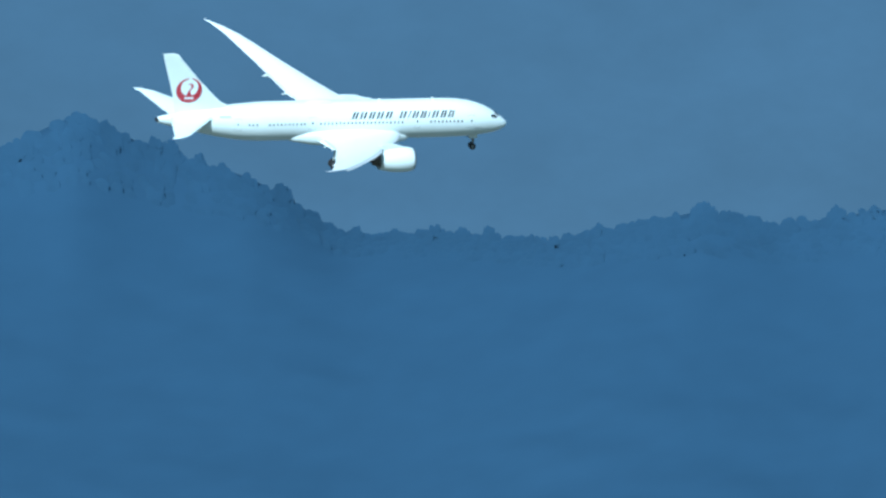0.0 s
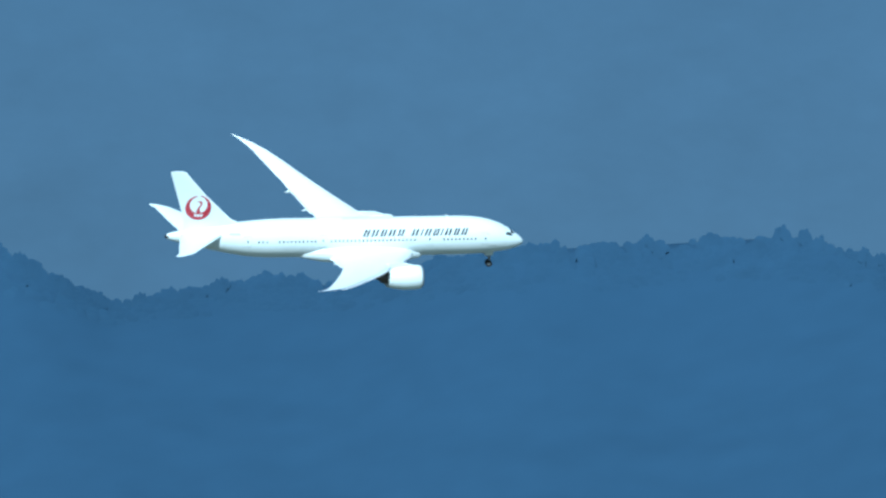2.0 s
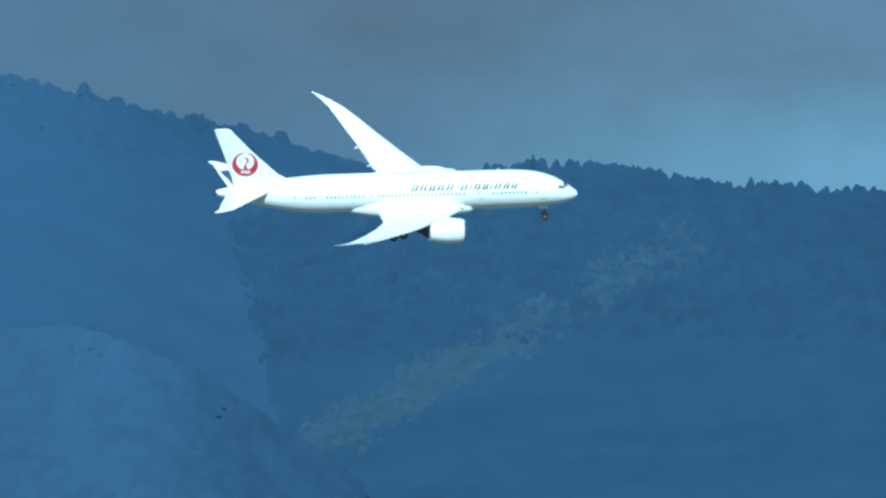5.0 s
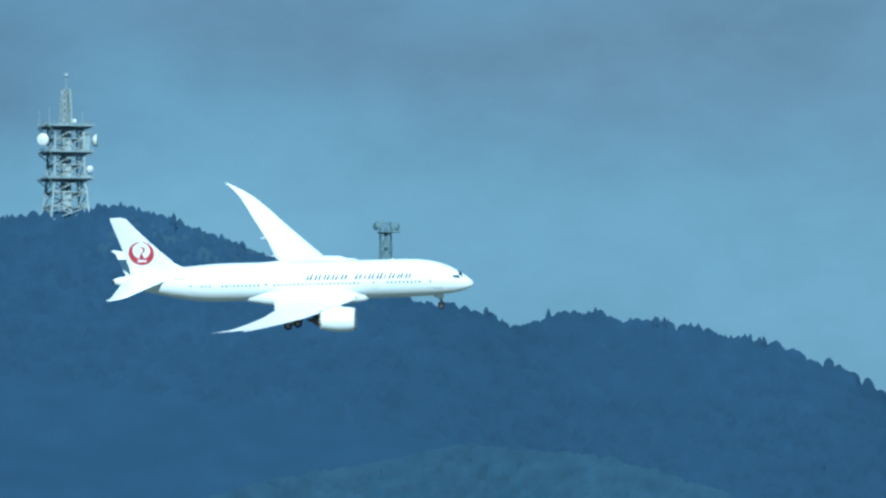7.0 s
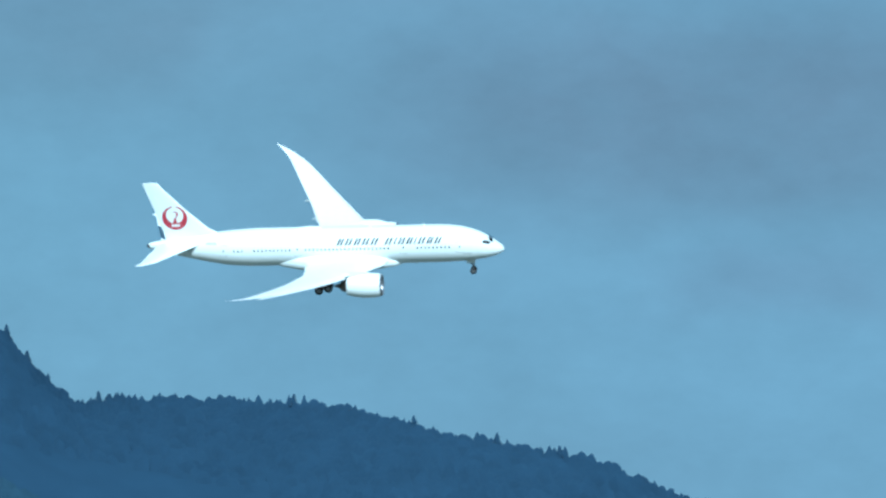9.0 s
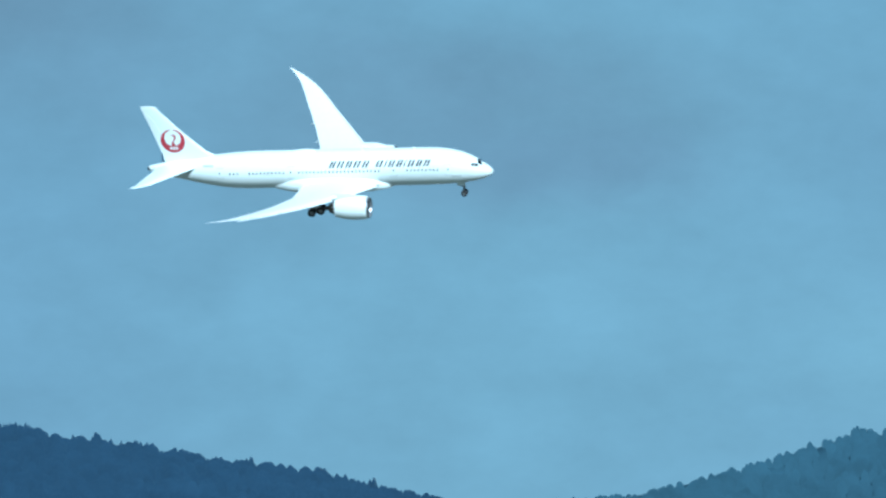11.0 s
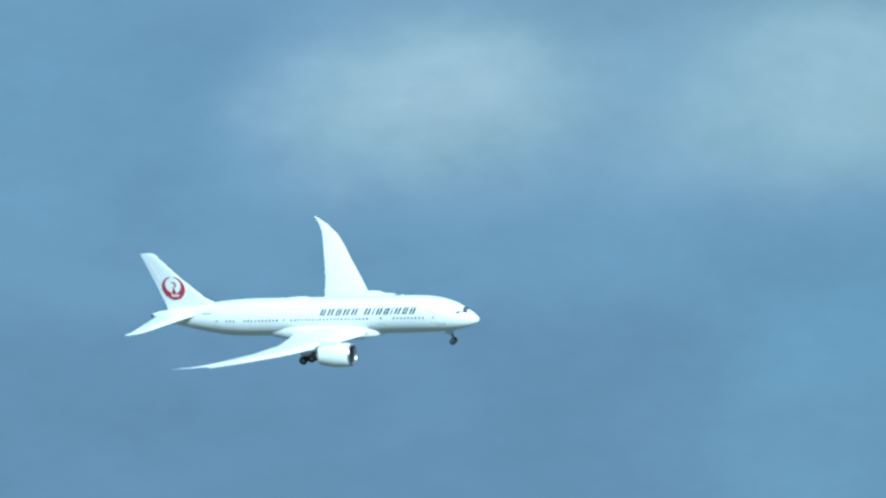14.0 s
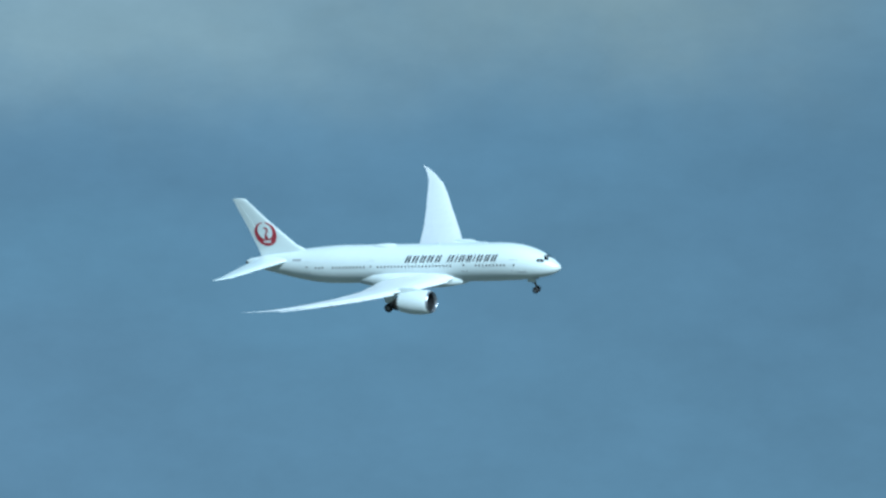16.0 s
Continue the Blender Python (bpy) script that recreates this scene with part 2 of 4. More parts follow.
DISH = material("white_radome", (0.50, 0.53, 0.50), 0.45, vary=0.03, scale=1)


# ---- building helpers ----
def part(name, bm, mat, parent=None, label="", smooth=True, recalc=True):
    me = bpy.data.meshes.new(name)
    if recalc:
        bmesh.ops.recalc_face_normals(bm, faces=bm.faces)
    bm.to_mesh(me)
    bm.free()
    me.materials.append(mat)
    if smooth:
        me.polygons.foreach_set("use_smooth", [True] * len(me.polygons))
        me.set_sharp_from_angle(angle=radians(48))
    ob = new(name, me)
    if parent is not None:
        ob.parent = parent
    if label:
        tagged(ob, label)
    return ob


def loft(rings, caps=True, closed=True, bm=None):
    bm = bm or bmesh.new()
    rows = [[bm.verts.new(p) for p in r] for r in rings]
    n = len(rows[0])
    for a, b in zip(rows, rows[1:]):
        for i in range(n if closed else n - 1):
            j = (i + 1) % n
            bm.faces.new((a[i], a[j], b[j], b[i]))
    if caps and closed:
        bm.faces.new(rows[0])
        bm.faces.new(rows[-1])
    return bm


def rod(bm, a, b, r, n=8, r2=None):
    a, b = Vector(a), Vector(b)
    m = (b - a).to_track_quat("Z", "Y").to_matrix()
    r2 = r if r2 is None else r2
    ring = lambda c, q: [c + m @ Vector((math.cos(k * math.tau / n) * q, math.sin(k * math.tau / n) * q, 0)) for k in range(n)]
    return loft([ring(a, r), ring(b, r2)], bm=bm)


def box(bm, c, s, m=None):
    m = m or Matrix.Identity(3)
    vs = [bm.verts.new(Vector(c) + m @ Vector((sx * s[0] / 2, sy * s[1] / 2, sz * s[2] / 2))) for sx in (-1, 1) for sy in (-1, 1) for sz in (-1, 1)]
    for f in ((0, 1, 3, 2), (4, 6, 7, 5), (0, 4, 5, 1), (2, 3, 7, 6), (0, 2, 6, 4), (1, 5, 7, 3)):
        bm.faces.new([vs[i] for i in f])
    return bm


def lathe(profile, n=32, axis="X", caps=False, centre=(0, 0, 0)):
    """A body turned round the x axis (or y): profile rows are (along, radius)."""
    rings = []
    for a, r in profile:
        ring = []
        for k in range(n):
            c, s = math.cos(k * math.tau / n) * r, math.sin(k * math.tau / n) * r
            ring.append(Vector((a, c, s)) + Vector(centre) if axis == "X" else Vector((c, a, s)) + Vector(centre))
        rings.append(ring)
    return loft(rings, caps=caps)


# ---- the hills ----
def smooth_table(pairs, blur):
    """A rounded line through the pairs."""
    xs, ys = zip(*pairs)
    fine = np.arange(xs[0] - 1, xs[-1] + 1, 0.01)
    k = np.hanning(2 * int(blur / 0.01) + 1)
    line = np.convolve(np.pad(np.interp(fine, xs, ys), len(k) // 2, mode="edge"), k / k.sum(), "valid")
    return lambda v: np.interp(v, fine, line)


# bearing and elevation of the wooded skyline, hill by hill
WEST_RANGE = [(-24, 3.6), (-20, 3.8), (-18.6, 3.9), (-18.19, 4.01), (-17.85, 4.17), (-17.48, 3.99), (-17.1, 3.89), (-16.7, 3.63),
              (-16.4, 3.65), (-15.75, 3.61), (-15.15, 3.75), (-14.82, 3.68), (-14.3, 3.76), (-14.05, 3.64), (-13.77, 3.50),
              (-13.5, 3.55), (-13.06, 3.62), (-12.82, 3.585), (-12.14, 3.74), (-11.6, 3.757), (-10.85, 3.797), (-10.5, 3.71),
              (-10.14, 3.60), (-9.82, 3.745), (-9.66, 3.84), (-9.33, 3.856), (-9.1, 3.94), (-8.88, 3.975), (-8.52, 3.923),
              (-7.94, 3.79), (-7.36, 3.66), (-6.84, 3.517), (-6.53, 3.40), (-6.06, 3.487), (-5.7, 3.485), (-5.31, 3.41),
              (-4.7, 3.37), (-4.38, 3.335)]
TOWER_HILL = [(-4.04, 3.357), (-3.69, 3.415), (-3.31, 3.45), (-3.07, 3.392), (-2.63, 3.228), (-2.02, 3.036), (-1.72, 2.98),
              (-1.59, 2.905), (-1.45, 2.985), (-1.0, 2.962), (-0.53, 2.87), (-0.2, 2.75), (0.12, 2.54), (0.27, 2.35),
              (0.44, 2.205), (0.6, 2.243), (1.38, 2.24), (2.08, 2.106), (2.66, 1.984), (3.03, 1.83), (3.8, 1.64),
              (4.98, 1.465), (5.37, 1.41), (5.85, 1.32), (6.15, 1.20), (6.6, 1.1), (7.4, 1.12)]
EAST_RANGE = [(8.0, 1.3), (8.73, 1.394), (9.07, 1.41), (9.32, 1.448), (9.8, 1.54), (10.2, 1.6), (10.5, 1.6), (11.04, 1.525),
              (11.4, 1.42), (12.5, 1.2), (16, 1.0), (24, 0.9)]
# nearer hills
WEST_FOOT = [(-11.5, 1.6), (-10.4, 2.1), (-9.6, 2.52), (-9.2, 2.70), (-8.8, 2.75), (-8.0, 2.79), (-7.5, 2.6), (-6.9, 2.2), (-6.2, 1.6)]
MID_FOOT = [(-4.6, 1.5), (-3.7, 2.0), (-3.1, 2.14), (-2.5, 2.30), (-1.83, 2.43), (-1.2, 2.365), (-0.7, 2.21), (-0.3, 2.1), (0.5, 1.7), (1.2, 1.3)]
EAST_FOOT = [(5.2, 0.750), (5.9, 1.000), (6.35, 1.170), (6.56, 1.250), (6.97, 1.33), (7.42, 1.430), (7.86, 1.582), (8.22, 1.572), (8.33, 1.472),
             (8.63, 1.425), (8.8, 1.282), (9.3, 1.122), (10.2, 0.782)]
FOLIAGE = 0.030    # degrees of the skyline that are tree crowns


def fbm(x, y, scale, octaves=4, seed=0.0):
    total, amp, out = 0.0, 1.0, 0.0
    for _ in range(octaves):
        out += amp * noise.noise(Vector((x * scale, y * scale, seed)))
        total += amp
        amp *= 0.5
        scale *= 2.1
    return out / total


def hillside(name, table, ridge, foot, back, az0, az1, daz, rows, mat, label, lumps, seed):
    """One hill as a sheet over bearing and range. Returns its height function for planting."""
    skyline, broad = smooth_table(table, 0.09), smooth_table(table, 3.6)
    azs = np.arange(az0, az1 + daz / 2, daz)
    crest = {}

    def crest_range(az):
        key = round(az / 0.02)
        if key not in crest:
            crest[key] = ridge * (1 + 0.02 * noise.noise(Vector((az * 0.7, seed, 0))))
        return crest[key]

    def height(az, r):
        rc = crest_range(az)
        top = EYE[2] + rc * math.tan(radians(float(skyline(az)) - FOLIAGE))
        x, y = r * math.sin(radians(az)), r * math.cos(radians(az))
        if r <= rc:
            s = max(0.0, (r - foot) / (rc - foot))
            s2 = s * (0.55 + 0.45 * s)
            w = s ** 14
            top = top * w + (EYE[2] + rc * math.tan(radians(float(broad(az)) - FOLIAGE))) * (1 - w)
            gully = (1 - abs(fbm(x, y, 0.006, 3, seed)) * 2 - 0.6) * 8 * s * (1 - s) * 2
            return top * s2 + gully + fbm(x, y, 0.03, 3, seed + 5) * lumps * min(1, s * 4) * min(1.0, (1 - s) * 12 + 0.15) - 3 * (1 - s)
        s = (r - rc) / (back - rc)
        return top * (1 - s) * (1 - 0.4 * s) - 3

    steps = [(i / (rows - 1)) ** 0.75 for i in range(rows)]
    verts = []
    for az in azs:
        rc = crest_range(az)
        ranges = [foot + (rc - foot) * s for s in steps] + [rc + (back - rc) * q for q in (0.03, 0.1, 0.3, 0.6, 1.0)]
        for r in ranges:
            verts.append((r * math.sin(radians(az)), r * math.cos(radians(az)), height(az, r)))
    k = rows + 5
    n = len(azs)
    i = (np.arange(n - 1)[:, None] * k + np.arange(k - 1)[None, :]).ravel()
    faces = np.stack([i, i + k, i + k + 1, i + 1], 1)
    me = bpy.data.meshes.new(name)
    me.from_pydata(verts, [], faces.tolist())
    me.polygons.foreach_set("use_smooth", [True] * len(me.polygons))
    me.materials.append(mat)
    ob = new(name, me)
    tagged(ob, label, "hill", kind="structure")
    return height, crest_range


def blade_tree(kind, rng):
    """Low crown template: rings of an uneven cone (conifer) or dome (broadleaf). Unit height, unit radius."""
    if kind == "conifer":
        prof = [(-1.3, 1.25), (0.35, 1.0), (0.52, 0.76), (0.70, 0.56), (0.84, 0.32)]
        n = 6
    else:
        prof = [(-1.5, 1.2), (0.4, 1.0), (0.75, 0.8), (0.93, 0.4)]
        n = 6
    vs, fs = [], []
    for h, r in prof:
        for j in range(n):
            a = (j + rng.uniform(-0.25, 0.25)) * math.tau / n
            q = r * (rng.uniform(0.88, 1.12) if h > 0 else rng.uniform(1.15, 1.3))
            vs.append((math.cos(a) * q, math.sin(a) * q, h + rng.uniform(-0.04, 0.04)))
    vs.append((rng.uniform(-0.1, 0.1), rng.uniform(-0.1, 0.1), 1.0))
    for i in range(len(prof) - 1):
        for j in range(n):
            a, b = i * n + j, i * n + (j + 1) % n
            fs.append((a, b, b + n))
            fs.append((a, b + n, a + n))
    top = (len(prof) - 1) * n
    for j in range(n):
        fs.append((top + j, top + (j + 1) % n, len(vs) - 1))
    return np.array(vs), np.array(fs)


def forest(name, places, kind, mat, label, seed):
    """Far woods: places are (x, y, z, height, radius). One mesh."""
    rng = random.Random(seed)
    templates = [blade_tree(kind, rng) for _ in range(10)]
    allv, allf, alln, base = [], [], [], 0
    for x, y, z, h, r, up in places:
        v, f = templates[rng.randrange(10)]
        a = rng.uniform(0, math.tau)
        c, s = math.cos(a), math.sin(a)
        lx, ly = rng.uniform(-0.08, 0.08), rng.uniform(-0.08, 0.08)
        w = np.empty_like(v)
        w[:, 0] = x + (v[:, 0] * c - v[:, 1] * s) * r + v[:, 2] * h * lx
        w[:, 1] = y + (v[:, 0] * s + v[:, 1] * c) * r + v[:, 2] * h * ly
        w[:, 2] = z + v[:, 2] * h
        nv = np.stack([(w[:, 0] - x) / r, (w[:, 1] - y) / r, (v[:, 2] - 0.5)], 1) * 0.05 + np.array(up)
        alln.append(nv / np.linalg.norm(nv, axis=1)[:, None])
        allv.append(w)
        allf.append(f + base)
        base += len(v)
    V, Fc = np.concatenate(allv).astype(np.float32), np.concatenate(allf).astype(np.int32)
    me = bpy.data.meshes.new(name)
    me.vertices.add(len(V))
    me.vertices.foreach_set("co", V.ravel())
    me.loops.add(len(Fc) * 3)
    me.loops.foreach_set("vertex_index", Fc.ravel())
    me.polygons.add(len(Fc))
    me.polygons.foreach_set("loop_start", np.arange(len(Fc), dtype=np.int32) * 3)
    me.polygons.foreach_set("use_smooth", np.ones(len(Fc), dtype=bool))
    me.update(calc_edges=True)
    me.normals_split_custom_set_from_vertices(np.concatenate(alln).astype(np.float32))
    me.materials.append(mat)
    ob = new(name, me)
    return tagged(ob, label, "trees", kind="stuff")


def lie(height, az, r):
    """The ground's normal at a bearing and range, over some twenty metres."""
    d, side = 12.0, radians(0.15) * r
    dr = (height(az, r) - height(az, r - d)) / d
    ds = (height(az + 0.15, r - d / 2) - height(az - 0.15, r - d / 2)) / (2 * side)
    s, c = math.sin(radians(az)), math.cos(radians(az))
    n = Vector((-dr * s - ds * c, -dr * c + ds * s, 1.0)).normalized()
    return (n.x, n.y, n.z)


def plant(height, crest_range, az0, az1, front, behind, spacing, tall, wide, seed, thin=0.0):
    """Trees at random over a strip along a crest."""
    rng = random.Random(seed)
    mid = crest_range((az0 + az1) / 2)
    area = radians(az1 - az0) * mid * (front + behind)
    out = []
    for _ in range(int(area / (spacing * spacing))):
        az = rng.uniform(az0, az1)
        q = rng.random()
        r = crest_range(az) + behind - (front + behind) * q ** 2.5
        x, y = r * math.sin(radians(az)), r * math.cos(radians(az))
        stand = 0.85 + 0.55 * noise.noise(Vector((x * 0.035, y * 0.02, seed))) + 0.35 * noise.noise(Vector((x * 0.11, y * 0.05, seed + 3)))
        h = max(1.5, rng.uniform(*tall) * stand)
        if rng.random() < 0.012:
            h *= 1.35
        out.append((x, y, height(az, r) - 0.46 * h, h * 1.35, rng.uniform(*wide) * (0.7 + 0.3 * stand), lie(height, az, min(r, crest_range(az) - 6))))
    return out


def big_crowns(height, crest_range, az0, az1, gap, wide, rise, seed):
    """Full-grown trees along a crest, each a heap of small leaf clumps over an uneven dome."""
    rng = random.Random(seed)
    out = []
    az = az0
    while az < az1:
        az += gap / crest_range(az) * 57.3 * rng.uniform(0.35, 1.8)
        r = crest_range(az) - rng.uniform(0, 14)
        w, h = rng.uniform(*wide), rng.uniform(*rise)
        cx, cy = r * math.sin(radians(az)), r * math.cos(radians(az))
        up = lie(height, az, r - 8)
        squash = rng.uniform(0.6, 1.0)
        for _ in range(int(24 * w)):
            a, q = rng.uniform(0, math.tau), math.sqrt(rng.random())
            dome = max(0.0, 1 - q ** 2.4) * h * rng.uniform(0.6, 1.08)
            rad = rng.uniform(0.4, 1.0) * (0.5 + 0.08 * w)
            x, y = cx + math.cos(a) * q * w, cy + math.sin(a) * q * w * squash
            base = height(math.degrees(math.atan2(x, y)), math.hypot(x, y))
            out.append((x, y, base + dome - rad * 0.3, rad * rng.uniform(1.2, 2.0), rad, up))
    return out


# the plain, one sheet to the horizon
bm = bmesh.new()
bmesh.ops.create_circle(bm, cap_ends=True, cap_tris=True, segments=96, radius=14000)
ground = part("ground", bm, GROUND, smooth=False)
tagged(ground, "flat coastal plain of fields and scrub", "ground", kind="structure")

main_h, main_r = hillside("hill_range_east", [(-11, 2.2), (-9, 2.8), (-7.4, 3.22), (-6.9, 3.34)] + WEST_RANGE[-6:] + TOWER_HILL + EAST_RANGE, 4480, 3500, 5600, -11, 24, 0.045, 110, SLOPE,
                          "steep hill under dense dark conifer forest, haze in its colour", 1.4, 1.0)
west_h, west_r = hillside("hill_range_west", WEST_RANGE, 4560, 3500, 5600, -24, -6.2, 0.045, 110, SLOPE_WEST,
                          "long range of forested hills with haze in its colour", 1.4, 1.7)
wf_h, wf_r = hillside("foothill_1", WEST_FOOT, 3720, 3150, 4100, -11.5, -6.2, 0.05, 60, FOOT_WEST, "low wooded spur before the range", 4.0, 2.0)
mf_h, mf_r = hillside("foothill_2", MID_FOOT, 3700, 3100, 4100, -4.6, 1.2, 0.05, 60, FOOT, "rounded foothill of broadleaf woods, sunlight and haze in its colour", 4.0, 3.0)
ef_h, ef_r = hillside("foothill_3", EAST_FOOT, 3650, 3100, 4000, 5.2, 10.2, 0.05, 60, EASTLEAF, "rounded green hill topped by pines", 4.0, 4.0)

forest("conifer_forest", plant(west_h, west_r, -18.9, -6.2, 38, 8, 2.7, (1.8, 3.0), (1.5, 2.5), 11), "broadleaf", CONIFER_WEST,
       "dense dark forest along the western ridge, haze in its colour", 21)
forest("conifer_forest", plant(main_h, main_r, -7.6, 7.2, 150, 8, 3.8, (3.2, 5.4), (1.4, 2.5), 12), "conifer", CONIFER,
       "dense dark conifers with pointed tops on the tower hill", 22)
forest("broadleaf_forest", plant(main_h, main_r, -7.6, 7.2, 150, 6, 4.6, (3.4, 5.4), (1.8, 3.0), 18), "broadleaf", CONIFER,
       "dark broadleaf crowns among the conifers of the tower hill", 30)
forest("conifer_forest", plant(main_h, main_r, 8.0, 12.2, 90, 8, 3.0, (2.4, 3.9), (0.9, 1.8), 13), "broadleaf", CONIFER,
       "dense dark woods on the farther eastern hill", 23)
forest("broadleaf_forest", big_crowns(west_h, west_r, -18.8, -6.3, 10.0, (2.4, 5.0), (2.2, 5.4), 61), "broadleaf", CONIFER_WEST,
       "full-grown crowns standing along the western ridge, haze in their colour", 31)
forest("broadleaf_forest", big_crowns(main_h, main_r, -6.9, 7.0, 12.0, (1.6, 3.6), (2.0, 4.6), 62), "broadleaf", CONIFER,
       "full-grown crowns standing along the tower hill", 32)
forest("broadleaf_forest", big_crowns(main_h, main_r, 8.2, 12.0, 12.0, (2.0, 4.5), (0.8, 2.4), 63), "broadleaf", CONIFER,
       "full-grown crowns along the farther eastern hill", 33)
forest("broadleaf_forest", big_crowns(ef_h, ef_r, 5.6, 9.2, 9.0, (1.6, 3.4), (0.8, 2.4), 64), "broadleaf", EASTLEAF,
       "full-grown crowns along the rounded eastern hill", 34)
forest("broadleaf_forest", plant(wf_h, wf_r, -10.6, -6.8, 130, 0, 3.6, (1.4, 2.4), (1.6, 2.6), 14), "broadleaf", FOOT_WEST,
       "broadleaf woods on the low spur, haze in their colour", 24)
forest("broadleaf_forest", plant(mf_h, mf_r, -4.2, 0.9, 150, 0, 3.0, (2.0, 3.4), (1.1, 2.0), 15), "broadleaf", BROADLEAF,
       "broadleaf woods on the rounded foothill, sunlight and haze in their colour", 25)
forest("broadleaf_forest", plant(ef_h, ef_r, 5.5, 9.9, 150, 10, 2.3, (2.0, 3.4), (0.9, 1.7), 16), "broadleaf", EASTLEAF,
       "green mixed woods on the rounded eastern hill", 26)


def grove(path, count, width, seed, height_of):
    """A strip of trees paler to stand for sunlight on the slope: path gives bearing and elevation along it."""
    rng = random.Random(seed)
    out = []
    hill, crest = height_of
    for _ in range(count):
        q = rng.random()
        az, el = path(q)
        az += rng.gauss(0, width)
        el += rng.gauss(0, width)
        if noise.noise(Vector((az * 5, el * 9, seed))) + rng.gauss(0, 0.25) < -0.1:
            continue
        lo, hi = 3520.0, crest(az)
        for _ in range(14):
            mid = (lo + hi) / 2
            if math.degrees(math.atan2(hill(az, mid) - EYE[2], mid)) < el:
                lo = mid
            else:
                hi = mid
        out.append((lo * math.sin(radians(az)), lo * math.cos(radians(az)), hill(az, lo) - 2.0, rng.uniform(2.6, 4.0), rng.uniform(0.8, 1.7), lie(hill, az, lo)))
    return out


# trees added where sun strikes the slope, the light put into their colour
forest("sunlit_strip", grove(lambda q: (-7.0 + 1.65 * q, 2.25 + 0.95 * q - 0.05 * q * q), 5200, 0.042, 5, (main_h, main_r)), "broadleaf", SUN_STRIP,
       "strip of trees coloured pale for sunlight on the slope", 27)
forest("sunlit_strip", grove(lambda q: (-3.35 + 1.05 * q, 3.34 - 0.27 * q), 3400, 0.06, 6, (main_h, main_r)), "broadleaf", SUN_STRIP,
       "strip of trees coloured greener for sunlight below the hilltop", 29)


# ---- masts on the ridge ----
def at(az, r, z=0.0):
    return Vector((r * math.sin(radians(az)), r * math.cos(radians(az)), z))


def lattice(bm, half0, z0, half1, z1, bays, r):
    """Four legs with bracing between two levels."""
    def corner(z, i):
        h = half0 + (half1 - half0) * (z - z0) / (z1 - z0)
        return Vector((h * (1, -1, -1, 1)[i], h * (1, 1, -1, -1)[i], z))
    for i in range(4):
        rod(bm, corner(z0, i), corner(z1, i), r * 1.6, 6)
    for b in range(bays):
        a, c = z0 + (z1 - z0) * b / bays, z0 + (z1 - z0) * (b + 1) / bays
        for i in range(4):
            j = (i + 1) % 4
            rod(bm, corner(a, i), corner(c, j), r * 0.8, 4)
            rod(bm, corner(a, j), corner(c, i), r * 0.8, 4)
            rod(bm, corner(c, i), corner(c, j), r, 4)


def dish(parent, c, radius, ang, drum=False):
    """A drum-shaped dish facing a bearing, with its bracket."""
    if drum:
        prof = [(0.0, 0.0), (0.0, radius), (0.25, radius), (0.55, radius * 0.98), (0.6, 0.0)]
    else:
        prof = [(-0.5, 0.0), (-0.45, radius * 0.5), (0.1, radius * 0.92), (0.35, radius), (1.2, radius), (1.25, radius * 0.96), (1.4, 0.0)]
    bm = lathe(prof, 24)
    ob = part("dish_antenna", bm, DISH, parent, "white drum-shaped microwave dish")
    ob.matrix_basis = Matrix.Translation(c) @ Matrix.Rotation(radians(90 - ang), 4, "Z")
    bm = bmesh.new()
    rod(bm, (-1.6, 0, -0.6), (-0.3, 0, 0), 0.12, 6)
    rod(bm, (-1.6, 0, 0.6), (-0.3, 0, 0), 0.12, 6)
    part("bracket", bm, TOWER_DARK, ob)
    return ob


def platform(parent, z, half):
    bm = bmesh.new()
    box(bm, (0, 0, z), (2 * half, 2 * half, 0.5))
    deck = part("platform", bm, TOWER_DARK, parent, "dark steel platform deck", smooth=False)
    for i in range(-2, 3):
        bm = bmesh.new()
        box(bm, (0, i * half * 0.4, z - 0.5), (1.8 * half, 0.3, 0.6))
        part("beam", bm, TOWER_DARK, deck, smooth=False)
    bm = bmesh.new()
    k = 9
    for i in range(4):
        a = Vector((half * (1, -1, -1, 1)[i], half * (1, 1, -1, -1)[i], z))
        b = Vector((half * (-1, -1, 1, 1)[i], half * (1, -1, -1, 1)[i], z))
        for q in range(k):
            p = a.lerp(b, q / k)
            rod(bm, p, p + Vector((0, 0, 1.2)), 0.05, 4)
        for dz in (0.6, 1.2):
            rod(bm, a + Vector((0, 0, dz)), b + Vector((0, 0, dz)), 0.05, 4)
    part("railing", bm, TOWER, deck, "galvanised railing")
    # brackets under the overhang
    for i in range(4):
        c = Vector((half * (1, -1, -1, 1)[i], half * (1, 1, -1, -1)[i], z - 0.3))
        part("strut", rod(bmesh.new(), c, Vector((c.x * 0.62, c.y * 0.62, z - 3.2)), 0.2, 5), TOWER_DARK, deck)


